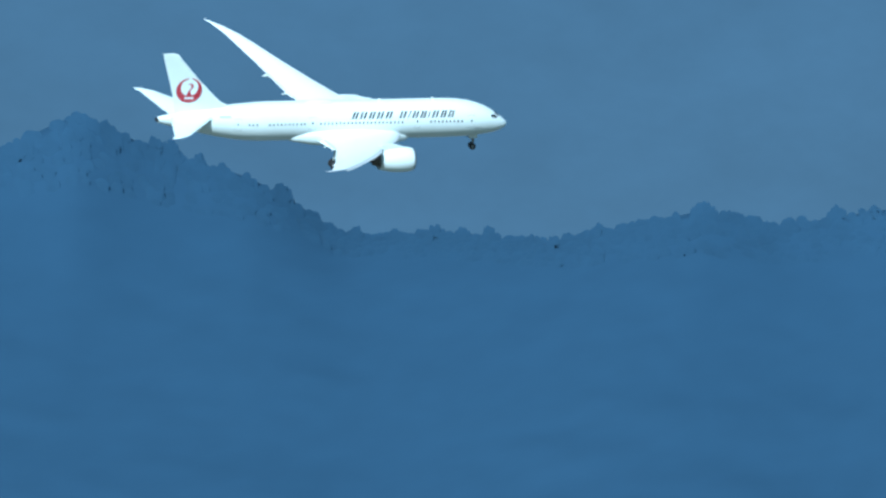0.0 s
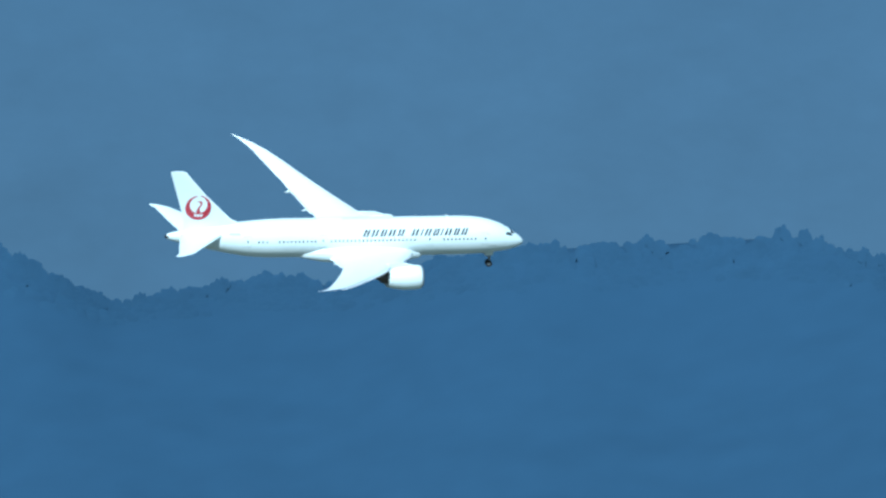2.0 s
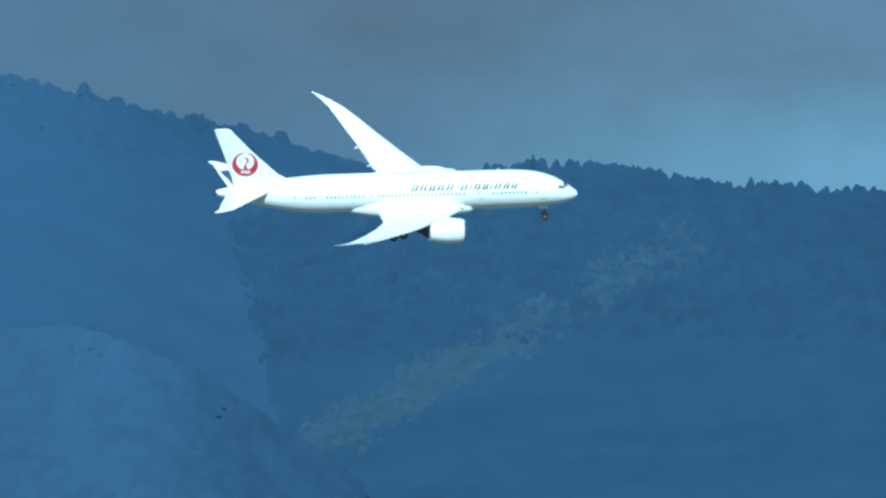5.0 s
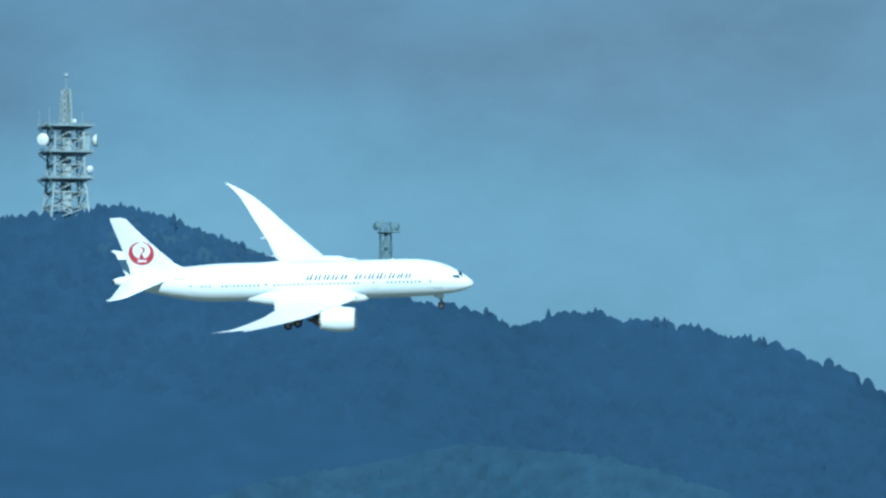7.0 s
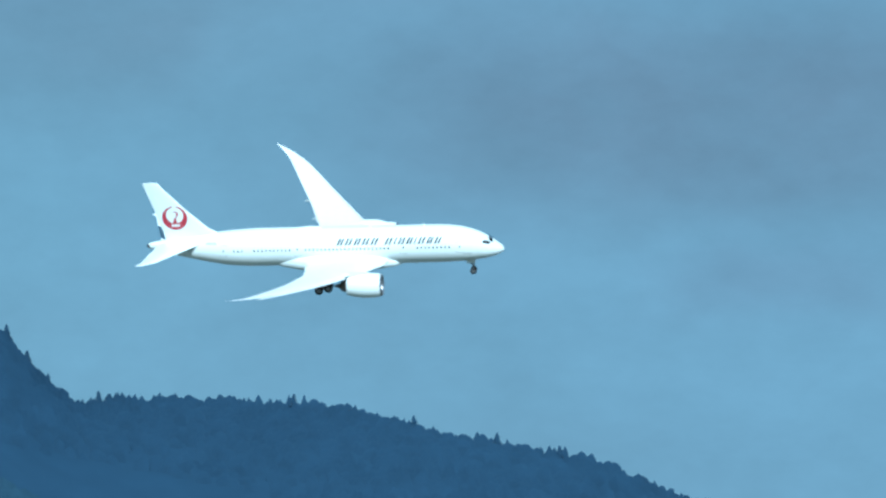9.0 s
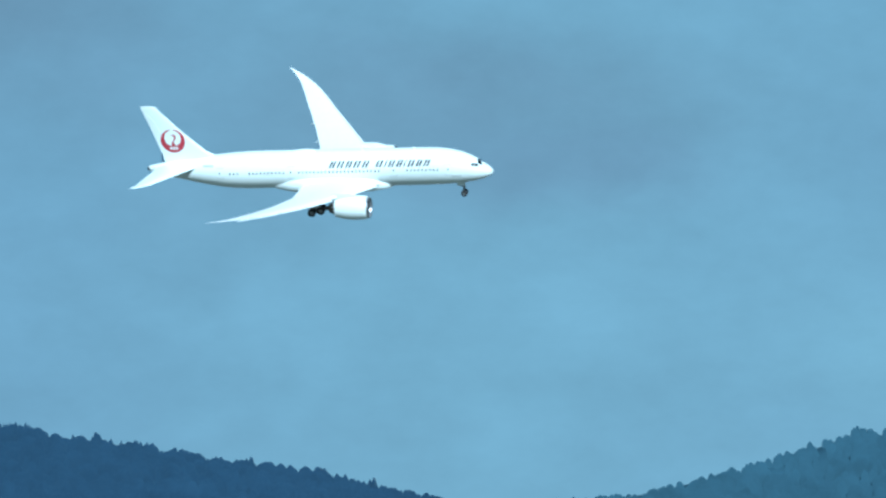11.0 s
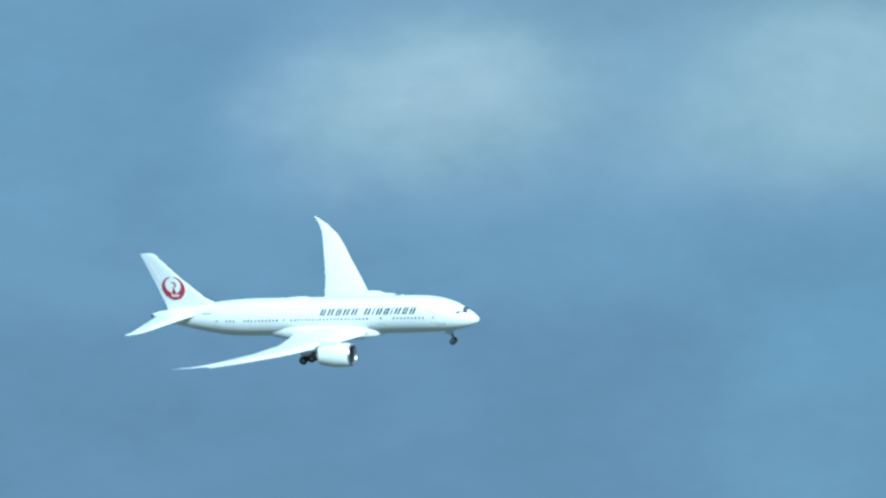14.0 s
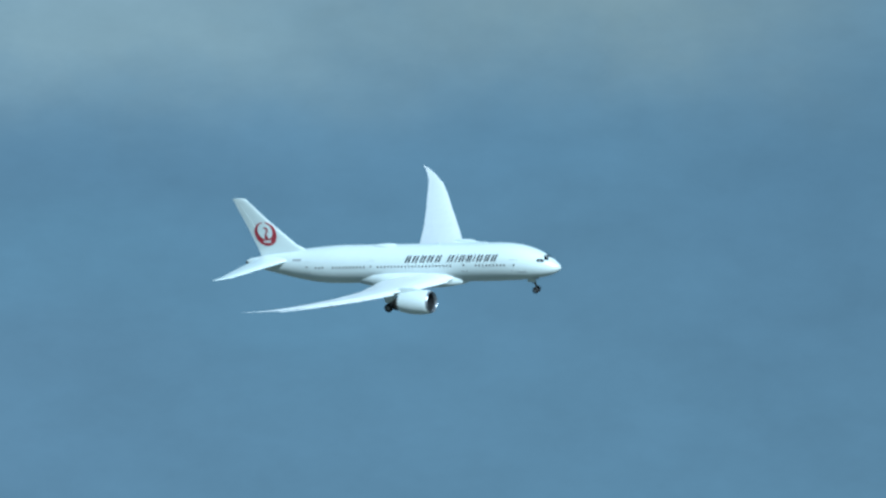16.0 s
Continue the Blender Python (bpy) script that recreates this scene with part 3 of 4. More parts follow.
def radio_tower():
    t = new("radio_tower")
    r = main_r(-3.546) + 3.0
    ground_z = main_h(-3.546, r)
    line = EYE[2] + r * math.tan(radians(3.417))
    t.matrix_basis = Matrix.Translation(at(-3.546, r, ground_z)) @ Matrix.Rotation(radians(3.5 + 14), 4, "Z")
    tagged(t, "galvanised lattice radio tower with platforms and white dishes on a hilltop", "tower")
    z0 = line - ground_z
    L1, L2, L3 = z0 + 11.8, z0 + 20.8, z0 + 29.6
    bm = bmesh.new()
    lattice(bm, 7.4, -2.0, 5.3, L1, 4, 0.26)
    part("lower_frame", bm, TOWER, t)
    bm = bmesh.new()
    lattice(bm, 5.3, L1, 5.1, L2, 2, 0.26)
    part("middle_frame", bm, TOWER, t)
    bm = bmesh.new()
    lattice(bm, 5.1, L2, 5.0, L3, 2, 0.26)
    part("upper_frame", bm, TOWER, t)
    for z, h in ((L1, 8.0), (L2, 7.8), (L3, 8.0)):
        platform(t, z, h)
    # equipment shaft in the middle
    bm = bmesh.new()
    box(bm, (0, 0, L3 / 2), (3.0, 3.0, L3 - 0.3))
    part("shaft", bm, TOWER, t, "pale clad cable shaft", smooth=False)
    bm = bmesh.new()
    lattice(bm, 1.7, L3, 1.2, L3 + 12.6, 6, 0.16)
    rod(bm, (0, 0, L3), (0, 0, L3 + 12.6), 0.7, 8)
    mast = part("mast", bm, TOWER, t, "slender lattice mast with whip aerial")
    bm = bmesh.new()
    rod(bm, (0, 0, L3 + 12.6), (0, 0, L3 + 17.6), 0.12, 6)
    part("whip_aerial", bm, TOWER, mast)
    bm = bmesh.new()
    rod(bm, (0, 0, L3 + 17.2), (0, 0, L3 + 18.1), 0.95, 12)
    part("beacon", bm, TOWER, mast, "pale drum on the mast top")
    dish(t, (-8.7, -3.0, L3 - 4.7), 2.0, 200)
    dish(t, (9.0, -2.5, L3 - 4.7), 2.1, 110)
    dish(t, (7.2, -4.5, L1 + 3.2), 1.1, 190)
    dish(t, (2.0, -3.6, L3 + 1.6), 0.7, 190)
    for x, y in ((-7.6, -7.4), (-7.6, 7.4), (7.6, 7.4)):
        part("rod_aerial", rod(bmesh.new(), (x, y, L3), (x, y, L3 + 6.0), 0.13, 6), TOWER_DARK, t)
    bm = bmesh.new()
    box(bm, (6.6, -3.0, L1 + 0.9), (2.6, 2.2, 1.7))
    part("cabinet", bm, TOWER_DARK, t, "dark equipment cabinet on the lower platform", smooth=False)
    bm = bmesh.new()
    box(bm, (5.9, -3.6, L2 + 3.6), (2.8, 2.4, 6.2))
    part("equipment_cabin", bm, TOWER_DARK, t, "dark equipment cabin beside the dish", smooth=False)


def relay_mast():
    t = new("relay_mast")
    r = main_r(-2.163) - 2.0
    gz = main_h(-2.163, r)
    t.matrix_basis = Matrix.Translation(at(-2.163, r, gz)) @ Matrix.Rotation(radians(10), 4, "Z")
    tagged(t, "small dark lattice relay mast with drum aerials on the ridge", "mast")
    top = EYE[2] + r * math.tan(radians(3.376)) - gz
    bm = bmesh.new()
    lattice(bm, 2.2, -1.0, 1.7, top, 8, 0.11)
    part("frame", bm, RELAY, t)
    for z, h in ((top - 3.0, 2.6), (top - 14.5, 2.4)):
        bm = bmesh.new()
        box(bm, (0, 0, z), (2 * h, 2 * h, 0.35))
        part("platform", bm, RELAY, t, smooth=False)
    # central ladder shaft and the panel aerials on both platforms
    bm = bmesh.new()
    box(bm, (0, 0, top / 2 - 1.0), (1.0, 1.0, top - 2.0))
    part("shaft", bm, RELAY, t, "dark cable shaft", smooth=False)
    for z in (top - 6.6, top - 10.6):
        part("junction_box", loft([[Vector((x * w, y * w, z + dz)) for x, y in ((1, 1), (-1, 1), (-1, -1), (1, -1))] for dz, w in ((-1.7, 1.5), (1.6, 0.45))]), RELAY, t)
    for x, z in ((-2.4, top + 0.6), (2.5, top + 0.5), (-2.3, top - 12.9)):
        bm = bmesh.new()
        box(bm, (x, -1.2, z - 1.2), (2.1, 1.2, 2.4))
        part("panel_aerial", bm, RELAY, t, smooth=False)
    for z in (top - 2.4, top - 13.9):
        bm = bmesh.new()
        box(bm, (3.6, -0.6, z), (2.6, 2.0, 1.5))
        part("side_gallery", bm, RELAY, t, smooth=False)
    for x, z, a in ((-3.2, top - 1.2, 250), (3.4, top - 1.4, 110), (3.0, top - 13.0, 120)):
        bm = lathe([(-0.4, 0.0), (-0.3, 0.8), (0.0, 1.2), (0.8, 1.2), (0.9, 0.0)], 18)
        ob = part("drum_aerial", bm, RELAY, t, "dark drum aerial")
        ob.matrix_basis = Matrix.Translation((x, -1.0, z)) @ Matrix.Rotation(radians(90 - a), 4, "Z")
        bm = bmesh.new()
        rod(bm, (-1.6 if x > 0 else -1.6, 0, 0), (-0.3, 0, 0), 0.12, 6)
        part("bracket", bm, RELAY, ob)


radio_tower()
relay_mast()


def pine(az, r, height_fn, tall, spread, seed, lean=0.0):
    """An umbrella pine: bent bare trunk, limbs, and flat clumps of needles."""
    rng = random.Random(seed)
    t = new("pine_tree")
    t.matrix_basis = Matrix.Translation(at(az, r, height_fn(az, r) - 0.5))
    tagged(t, "tall umbrella pine with a bare trunk standing above the woods", "tree", group="pines on the eastern hill")
    bm = bmesh.new()
    pts = [Vector((lean * s * s * tall * 0.25 + 0.25 * math.sin(s * 5 + seed), 0.2 * math.cos(s * 4), s * tall)) for s in (0, 0.25, 0.5, 0.75, 0.95)]
    for i in range(4):
        rod(bm, pts[i], pts[i + 1], 0.38 - 0.07 * i, 7, 0.31 - 0.07 * i)
    tips = []
    for i in range(8):
        s = rng.uniform(0.66, 0.95)
        k = min(3, int(s * 4))
        a = rng.uniform(0, math.tau)
        p = pts[k].lerp(pts[k + 1] if k < 4 else pts[4], (s * 4) % 1)
        q = p + Vector((math.cos(a), math.sin(a), 0.25)) * spread * rng.uniform(0.45, 1.0) * (1.25 - 0.6 * s)
        rod(bm, p, q, 0.12, 5, 0.05)
        tips.append(q)
    tips.append(pts[4])
    part("trunk", bm, BARK, t, "bare brown trunk and limbs")
    # each limb ends in a flat ragged cushion of needles
    bm = bmesh.new()
    for q in tips:
        for _ in range(11):
            c = q + Vector((rng.gauss(0, 0.75), rng.gauss(0, 0.75), rng.gauss(0.15, 0.35)))
            made = bmesh.ops.create_icosphere(bm, subdivisions=1, radius=1.0)["verts"]
            rx, ry, rz = rng.uniform(0.25, 0.55), rng.uniform(0.25, 0.55), rng.uniform(0.2, 0.4)
            for v in made:
                k = rng.uniform(0.7, 1.3)
                v.co = c + Vector((v.co.x * rx * k, v.co.y * ry * k, v.co.z * rz * k))
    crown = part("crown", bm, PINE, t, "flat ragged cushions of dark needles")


for az, dr, tall, spread, seed, lean in ((8.42, 4, 13.2, 3.6, 1, 0.1), (8.37, 3, 9.0, 2.4, 6, -0.3), (8.50, 5, 11.0, 2.4, 2, 0.5), (8.555, 3, 10.4, 2.2, 3, -0.2),
                                         (8.62, 4, 9.4, 2.2, 4, 0.3), (7.875, 4, 6.8, 1.8, 5, 0.1)):
    pine(az, ef_r(az) + dr, ef_h, tall, spread, seed, lean)


def conifer(az, r, hill, tall, wide, seed, mat):
    """A single conifer: tapered trunk, drooping whorls of limbs, sprays of needles."""
    rng = random.Random(seed)
    t = new("conifer_tree")
    t.matrix_basis = Matrix.Translation(at(az, r, hill(az, r) - 0.4))
    tagged(t, "dark conifer standing above the ridge forest", "tree", group="conifers standing out on the ridge")
    bm = bmesh.new()
    rod(bm, (0, 0, 0), (0.1, 0, tall * 0.6), 0.26, 7, 0.15)
    rod(bm, (0.1, 0, tall * 0.6), (0.0, 0.1, tall * 0.98), 0.15, 6, 0.03)
    tips = []
    k = 30
    for i in range(k):
        s = 0.28 + 0.7 * i / k
        a = i * 2.4 + rng.uniform(-0.4, 0.4)
        reach = wide * (1.12 - s) * rng.uniform(0.7, 1.25) + 0.25
        p = Vector((0.08, 0.03, s * tall))
        q = p + Vector((math.cos(a) * reach, math.sin(a) * reach, -0.12 * reach + rng.uniform(-0.1, 0.25)))
        rod(bm, p, q, 0.06, 4, 0.02)
        tips.append((p, q))
    part("trunk", bm, BARK, t, "tapered trunk with drooping limbs")
    # tiers of drooping sprays, each a jagged skirt round the trunk
    bm = bmesh.new()
    up = Vector(lie(hill, az, r - 6))
    tiers, n = 8, 14
    rings = []
    for i in range(tiers):
        s = 0.2 + 0.72 * i / (tiers - 1)
        reach = wide * (1.08 - s) + 0.18
        turn_ = rng.uniform(0, 1)
        lean = Vector((rng.gauss(0, 0.1), rng.gauss(0, 0.1), 0))
        for k_, (f, dz) in enumerate(((1.0, -0.06), (0.55, 0.05))):
            ring = []
            for j in range(n):
                a = (j + turn_) * math.tau / n
                q = reach * f * (rng.uniform(0.85, 1.3) if j % 2 else rng.uniform(0.5, 0.8)) if k_ == 0 else reach * f
                ring.append(lean + Vector((math.cos(a) * q, math.sin(a) * q, (s + dz) * tall + rng.uniform(-0.12, 0.12))))
            rings.append(ring)
    rings.append([Vector((0, 0, tall * 1.03)) + Vector((math.cos(j * math.tau / n), math.sin(j * math.tau / n), 0)) * 0.05 for j in range(n)])
    crown = part("crown", loft(rings), mat, t, "uneven crown of dark needles")
    crown.data.normals_split_custom_set_from_vertices([(up + Vector((v.co.x, v.co.y, 0.0)).normalized() * 0.15).normalized() for v in crown.data.vertices])


for k, (az, tall) in enumerate(((-6.04, 8.5), (-4.28, 7.5), (-4.1, 7.0), (-3.8, 8.0), (-3.31, 7.5), (-3.08, 8.5), (-2.78, 7.5), (-2.4, 7.5), (-1.73, 8.0), (-1.46, 8.5),
                                (-1.38, 7.0), (-1.0, 8.0), (-0.96, 6.8), (-0.53, 7.5), (-0.13, 8.0), (0.07, 9.0), (0.13, 9.0), (0.22, 8.5), (0.31, 8.0), (0.53, 9.0), (0.57, 7.0),
                                (0.86, 7.0), (1.37, 8.0), (1.62, 7.0), (1.89, 8.0), (2.25, 8.0), (2.52, 8.5), (2.88, 7.5), (5.25, 7.0), (5.55, 7.5), (5.78, 7.5))):
    conifer(az, main_r(az) - 3 - (k % 4), main_h, tall * 0.78, 2.2 + 0.25 * (k % 3), 40 + k, CONIFER)


# ---- the airliner ----
# Body axes: x forward with 0 at the nose, y to its left, z up, axis of the barrel at z = 0.
STATIONS = [(0.0, -1.17, 0.04, 0.04), (-0.12, -1.16, 0.36, 0.33), (-0.4, -1.12, 0.66, 0.60), (-0.9, -1.03, 1.00, 0.93), (-1.6, -0.90, 1.37, 1.31),
            (-2.5, -0.70, 1.74, 1.72), (-3.6, -0.47, 2.10, 2.12), (-5.0, -0.27, 2.44, 2.47), (-6.6, -0.12, 2.69, 2.74), (-8.4, -0.03, 2.83, 2.90),
            (-10.5, 0.0, 2.885, 2.97), (-38.0, 0.0, 2.885, 2.97), (-40.0, -0.02, 2.85, 2.94), (-42.0, -0.03, 2.74, 2.82), (-44.0, 0.0, 2.56, 2.63),
            (-46.5, 0.10, 2.20, 2.26), (-49.0, 0.24, 1.78, 1.86), (-51.5, 0.38, 1.28, 1.41), (-53.5, 0.47, 0.86, 0.98), (-55.0, 0.54, 0.55, 0.67), (-55.9, 0.58, 0.28, 0.38)]


def hull(x):
    xs = [-s[0] for s in STATIONS]
    return tuple(float(np.interp(-x, xs, [s[k] for s in STATIONS])) for k in (1, 2, 3))


def skin(x, th, side, lift=0.02):
    """A point on the fuselage skin; th: degrees above the horizontal; side: -1 starboard, 1 port."""
    zc, hw, hh = hull(x)
    return Vector((x, side * (hw + lift) * math.cos(radians(th)), zc + (hh + lift) * math.sin(radians(th))))


def patch(bm, outline, side, lift=0.025):
    """A thin plate on the skin from an outline of (x, angle); filled as a fan round its middle."""
    cx = sum(p[0] for p in outline) / len(outline)
    ct = sum(p[1] for p in outline) / len(outline)
    c = bm.verts.new(skin(cx, ct, side, lift))
    vs = [bm.verts.new(skin(x, th, side, lift)) for x, th in outline]
    lo = [bm.verts.new(skin(x, th, side, 0.0)) for x, th in outline]
    for i in range(len(vs)):
        j = (i + 1) % len(vs)
        bm.faces.new((c, vs[i], vs[j]))
        bm.faces.new((vs[i], lo[i], lo[j], vs[j]))


def skin_quad(bm, corners, side, lift, n=6):
    """A plate on the skin that follows its curve, between four corners (x, angle)."""
    grid = []
    for i in range(n + 1):
        row = []
        for j in range(n + 1):
            u, v = i / n, j / n
            p = [corners[0][k] * (1 - u) * (1 - v) + corners[1][k] * u * (1 - v) + corners[2][k] * u * v + corners[3][k] * (1 - u) * v for k in (0, 1)]
            row.append(bm.verts.new(skin(p[0], p[1], side, lift)))
        grid.append(row)
    for i in range(n):
        for j in range(n):
            bm.faces.new((grid[i][j], grid[i + 1][j], grid[i + 1][j + 1], grid[i][j + 1]))


def airfoil(n=10, tc=0.11, camber=0.015):
    pts = []
    for i in range(n + 1):
        u = 0.5 * (1 - math.cos(math.pi * i / n))
        t = 5 * tc * (0.2969 * math.sqrt(u) - 0.126 * u - 0.3516 * u * u + 0.2843 * u ** 3 - 0.1030 * u ** 4)
        pts.append((u, t + camber * math.sin(math.pi * u)))
    low = [(u, -(z - camber * math.sin(math.pi * u)) * 0.8 + camber * math.sin(math.pi * u)) for u, z in pts[1:-1]]
    return pts + low[::-1]


def lerp_rows(rows, v):
    keys = [r[0] for r in rows]
    return [float(np.interp(v, keys, [r[k] for r in rows])) for k in range(1, len(rows[0]))]


# span, leading edge, trailing edge, height, thickness
WING = [(2.0, -17.3, -30.4, -1.8, 0.14), (2.9, -18.0, -30.4, -1.67, 0.14), (6.0, -20.15, -30.3, -1.25, 0.125), (9.8, -22.8, -30.4, -0.75, 0.115),
        (15.0, -26.3, -32.2, 0.2, 0.105), (20.0, -29.9, -34.2, 1.4, 0.10), (24.0, -32.7, -35.8, 2.45, 0.095), (26.5, -34.7, -36.9, 3.16, 0.09),
        (28.2, -36.55, -37.95, 3.70, 0.085), (29.4, -38.25, -38.85, 4.1, 0.08), (30.05, -39.3, -39.5, 4.33, 0.08)]


def section(rows, span, side, u0=0.0, u1=1.0, drop=0.0, turn=0.0):
    le, te, z, tc = lerp_rows(rows, span)
    ch = le - te
    return [Vector((le - ch * u, side * span, z + ch * w)) for u, w in airfoil(10, tc)]


def wing(plane, side):
    name = "wing"
    spans = [2.0, 2.9, 4.5, 6, 8, 9.8, 12, 15, 17.5, 20, 22, 24, 25.5, 26.5, 27.4, 28.2, 28.9, 29.4, 29.8, 30.05]
    w = part(name, loft([section(WING, s, side) for s in spans]), WING_GREY, plane, "pale swept wing with raked tip")

    def flap(name, y0, y1, chord, deg, back, low):
        rings = []
        for k in range(5):
            y = y0 + (y1 - y0) * k / 4
            le, te, z, tc = lerp_rows(WING, y)
            c = chord * (0.55 + 0.45 * (le - te) / 8.5)
            ring = []
            for u, v in airfoil(6, 0.12):
                px, pz = -c * u, c * v
                a = radians(deg)
                ring.append(Vector((te + back + px * math.cos(a) + pz * math.sin(a), side * y, z + low + px * math.sin(a) + pz * math.cos(a))))
            rings.append(ring)
        return part(name, loft(rings), WING_GREY, w, "lowered flap")
    flap("inboard_flap", 3.3, 8.6, 2.2, 12, 1.95, 0.0)
    flap("flaperon", 8.9, 10.6, 1.6, 8, 1.45, 0.02)
    flap("outboard_flap", 10.9, 19.4, 2.0, 11, 1.7, 0.0)

    # drooped leading-edge slats
    for y0, y1 in ((3.6, 8.4), (11.2, 15.4), (15.6, 19.8), (20.0, 24.2), (24.4, 26.6)):
        rings = []
        for k in range(4):
            y = y0 + (y1 - y0) * k / 3
            le, te, z, tc = lerp_rows(WING, y)
            c = 0.10 * (le - te) + 0.25
            t = tc * (le - te) * 0.42
            rings.append([Vector((le + 0.28 + dx * c, side * y, z - 0.22 + dz * t)) for dx, dz in
                          ((0.0, -0.1), (-0.12, 0.35), (-0.45, 0.8), (-1.0, 1.05), (-0.95, 0.85), (-0.5, 0.5), (-0.3, 0.0), (-0.15, -0.35))])
        part("slat", loft(rings), WING_GREY, w, "drooped leading-edge slat")

    # flap track fairings
    for y, ln in ((5.6, 5.4), (12.6, 4.6), (17.4, 4.0)):
        le, te, z, tc = lerp_rows(WING, y)
        prof = [(0.0, 0.02), (-0.12, 0.16), (-0.35, 0.27), (-0.6, 0.27), (-0.85, 0.15), (-1.0, 0.02)]
        rings = []
        for u, r in prof:
            x = te + ln * 0.88 + u * ln
            zz = z - 0.38 + 0.45 * u * u * -1.0
            rings.append([Vector((x, side * y + math.cos(k * math.tau / 10) * r, zz + math.sin(k * math.tau / 10) * r * 1.5)) for k in range(10)])
        part("flap_fairing", loft(rings), WHITE, w, "canoe-shaped flap track fairing")

    # spoiler panels lie 4 mm proud of the upper skin
    for y0, y1 in ((4.0, 6.2), (6.3, 8.5), (11.2, 13.8), (13.9, 16.5), (16.6, 19.2)):
        bm = bmesh.new()
        q = []
        for y, u in ((y0, 0.70), (y1, 0.70), (y1, 0.86), (y0, 0.86)):
            le, te, z, tc = lerp_rows(WING, y)
            ch = le - te
            t = 5 * tc * (0.2969 * math.sqrt(u) - 0.126 * u - 0.3516 * u * u + 0.2843 * u ** 3 - 0.1030 * u ** 4) + 0.015 * math.sin(math.pi * u)
            q.append(Vector((le - ch * u, side * y, z + ch * t + 0.012)))
        top = [bm.verts.new(p) for p in q]
        low = [bm.verts.new(p - Vector((0, 0, 0.05))) for p in q]
        bm.faces.new(top)
        for i in range(4):
            bm.faces.new((top[i], low[i], low[(i + 1) % 4], top[(i + 1) % 4]))
        part("spoiler", bm, WING_GREY, w, smooth=False)
    # aileron
    rings = []
    for y in (20.2, 22.2, 24.2, 26.0):
        le, te, z, tc = lerp_rows(WING, y)
        c = 0.24 * (le - te)
        rings.append([Vector((te + c + c * dx, side * y, z + dz * c)) for dx, dz in ((0, 0.10), (-0.5, 0.07), (-1.05, 0.0), (-0.5, -0.05), (0, -0.09))])
    part("aileron", loft(rings), WING_GREY, w)


TAIL = [(0.6, -46.6, -54.0, 1.2, 0.10), (1.4, -47.5, -54.1, 1.25, 0.10), (5.0, -50.5, -55.0, 1.38, 0.095), (8.8, -53.6, -55.9, 1.52, 0.09), (9.6, -54.9, -56.5, 1.57, 0.09), (10.0, -55.8, -56.65, 1.58, 0.08)]
FIN = [(0.8, -43.0, -52.9, 0, 0.08), (1.8, -43.8, -53.2, 0, 0.085), (2.7, -45.0, -53.35, 0, 0.085), (3.4, -46.3, -53.5, 0, 0.085), (7.0, -50.0, -54.6, 0, 0.09), (10.5, -53.15, -55.85, 0, 0.09), (11.05, -53.55, -56.0, 0, 0.09), (11.25, -54.2, -56.05, 0, 0.07)]


def fin_section(v, lo=0.0, hi=1.0):
    le, te, _, tc = lerp_rows(FIN, v)
    ch = le - te
    return [Vector((le - ch * u, ch * w, v)) for u, w in airfoil(10, tc, 0.0)]


def fin_half(x, z):
    """Half thickness of the fin at a point."""
    le, te, _, tc = lerp_rows(FIN, z)
    u = min(0.98, max(0.02, (le - x) / (le - te)))
    return (le - te) * 5 * tc * (0.2969 * math.sqrt(u) - 0.126 * u - 0.3516 * u * u + 0.2843 * u ** 3 - 0.1030 * u ** 4)


def fin_mark(parent, name, outline, side, mat, lift, label=""):
    """A flat painted shape on the fin from an outline of (x, z)."""
    bm = bmesh.new()
    cx, cz = sum(p[0] for p in outline) / len(outline), sum(p[1] for p in outline) / len(outline)
    k = 4
    rows = []
    for q in range(k + 1):
        f = q / k
        rows.append([bm.verts.new(Vector((cx + (x - cx) * f, side * (fin_half(cx + (x - cx) * f, cz + (z - cz) * f) + lift), cz + (z - cz) * f))) for x, z in outline] if q else
                    [bm.verts.new(Vector((cx, side * (fin_half(cx, cz) + lift), cz)))])
    n = len(outline)
    for i in range(n):
        bm.faces.new((rows[0][0], rows[1][i], rows[1][(i + 1) % n]))
    for a, b in zip(rows[1:], rows[2:]):
        for i in range(n):
            j = (i + 1) % n
            bm.faces.new((a[i], a[j], b[j], b[i]))
    return part(name, bm, mat, parent, label)


def arc(cx, cz, r, a0, a1, n):
    return [(cx + r * math.cos(radians(a0 + (a1 - a0) * i / n)), cz + r * math.sin(radians(a0 + (a1 - a0) * i / n))) for i in range(n + 1)]


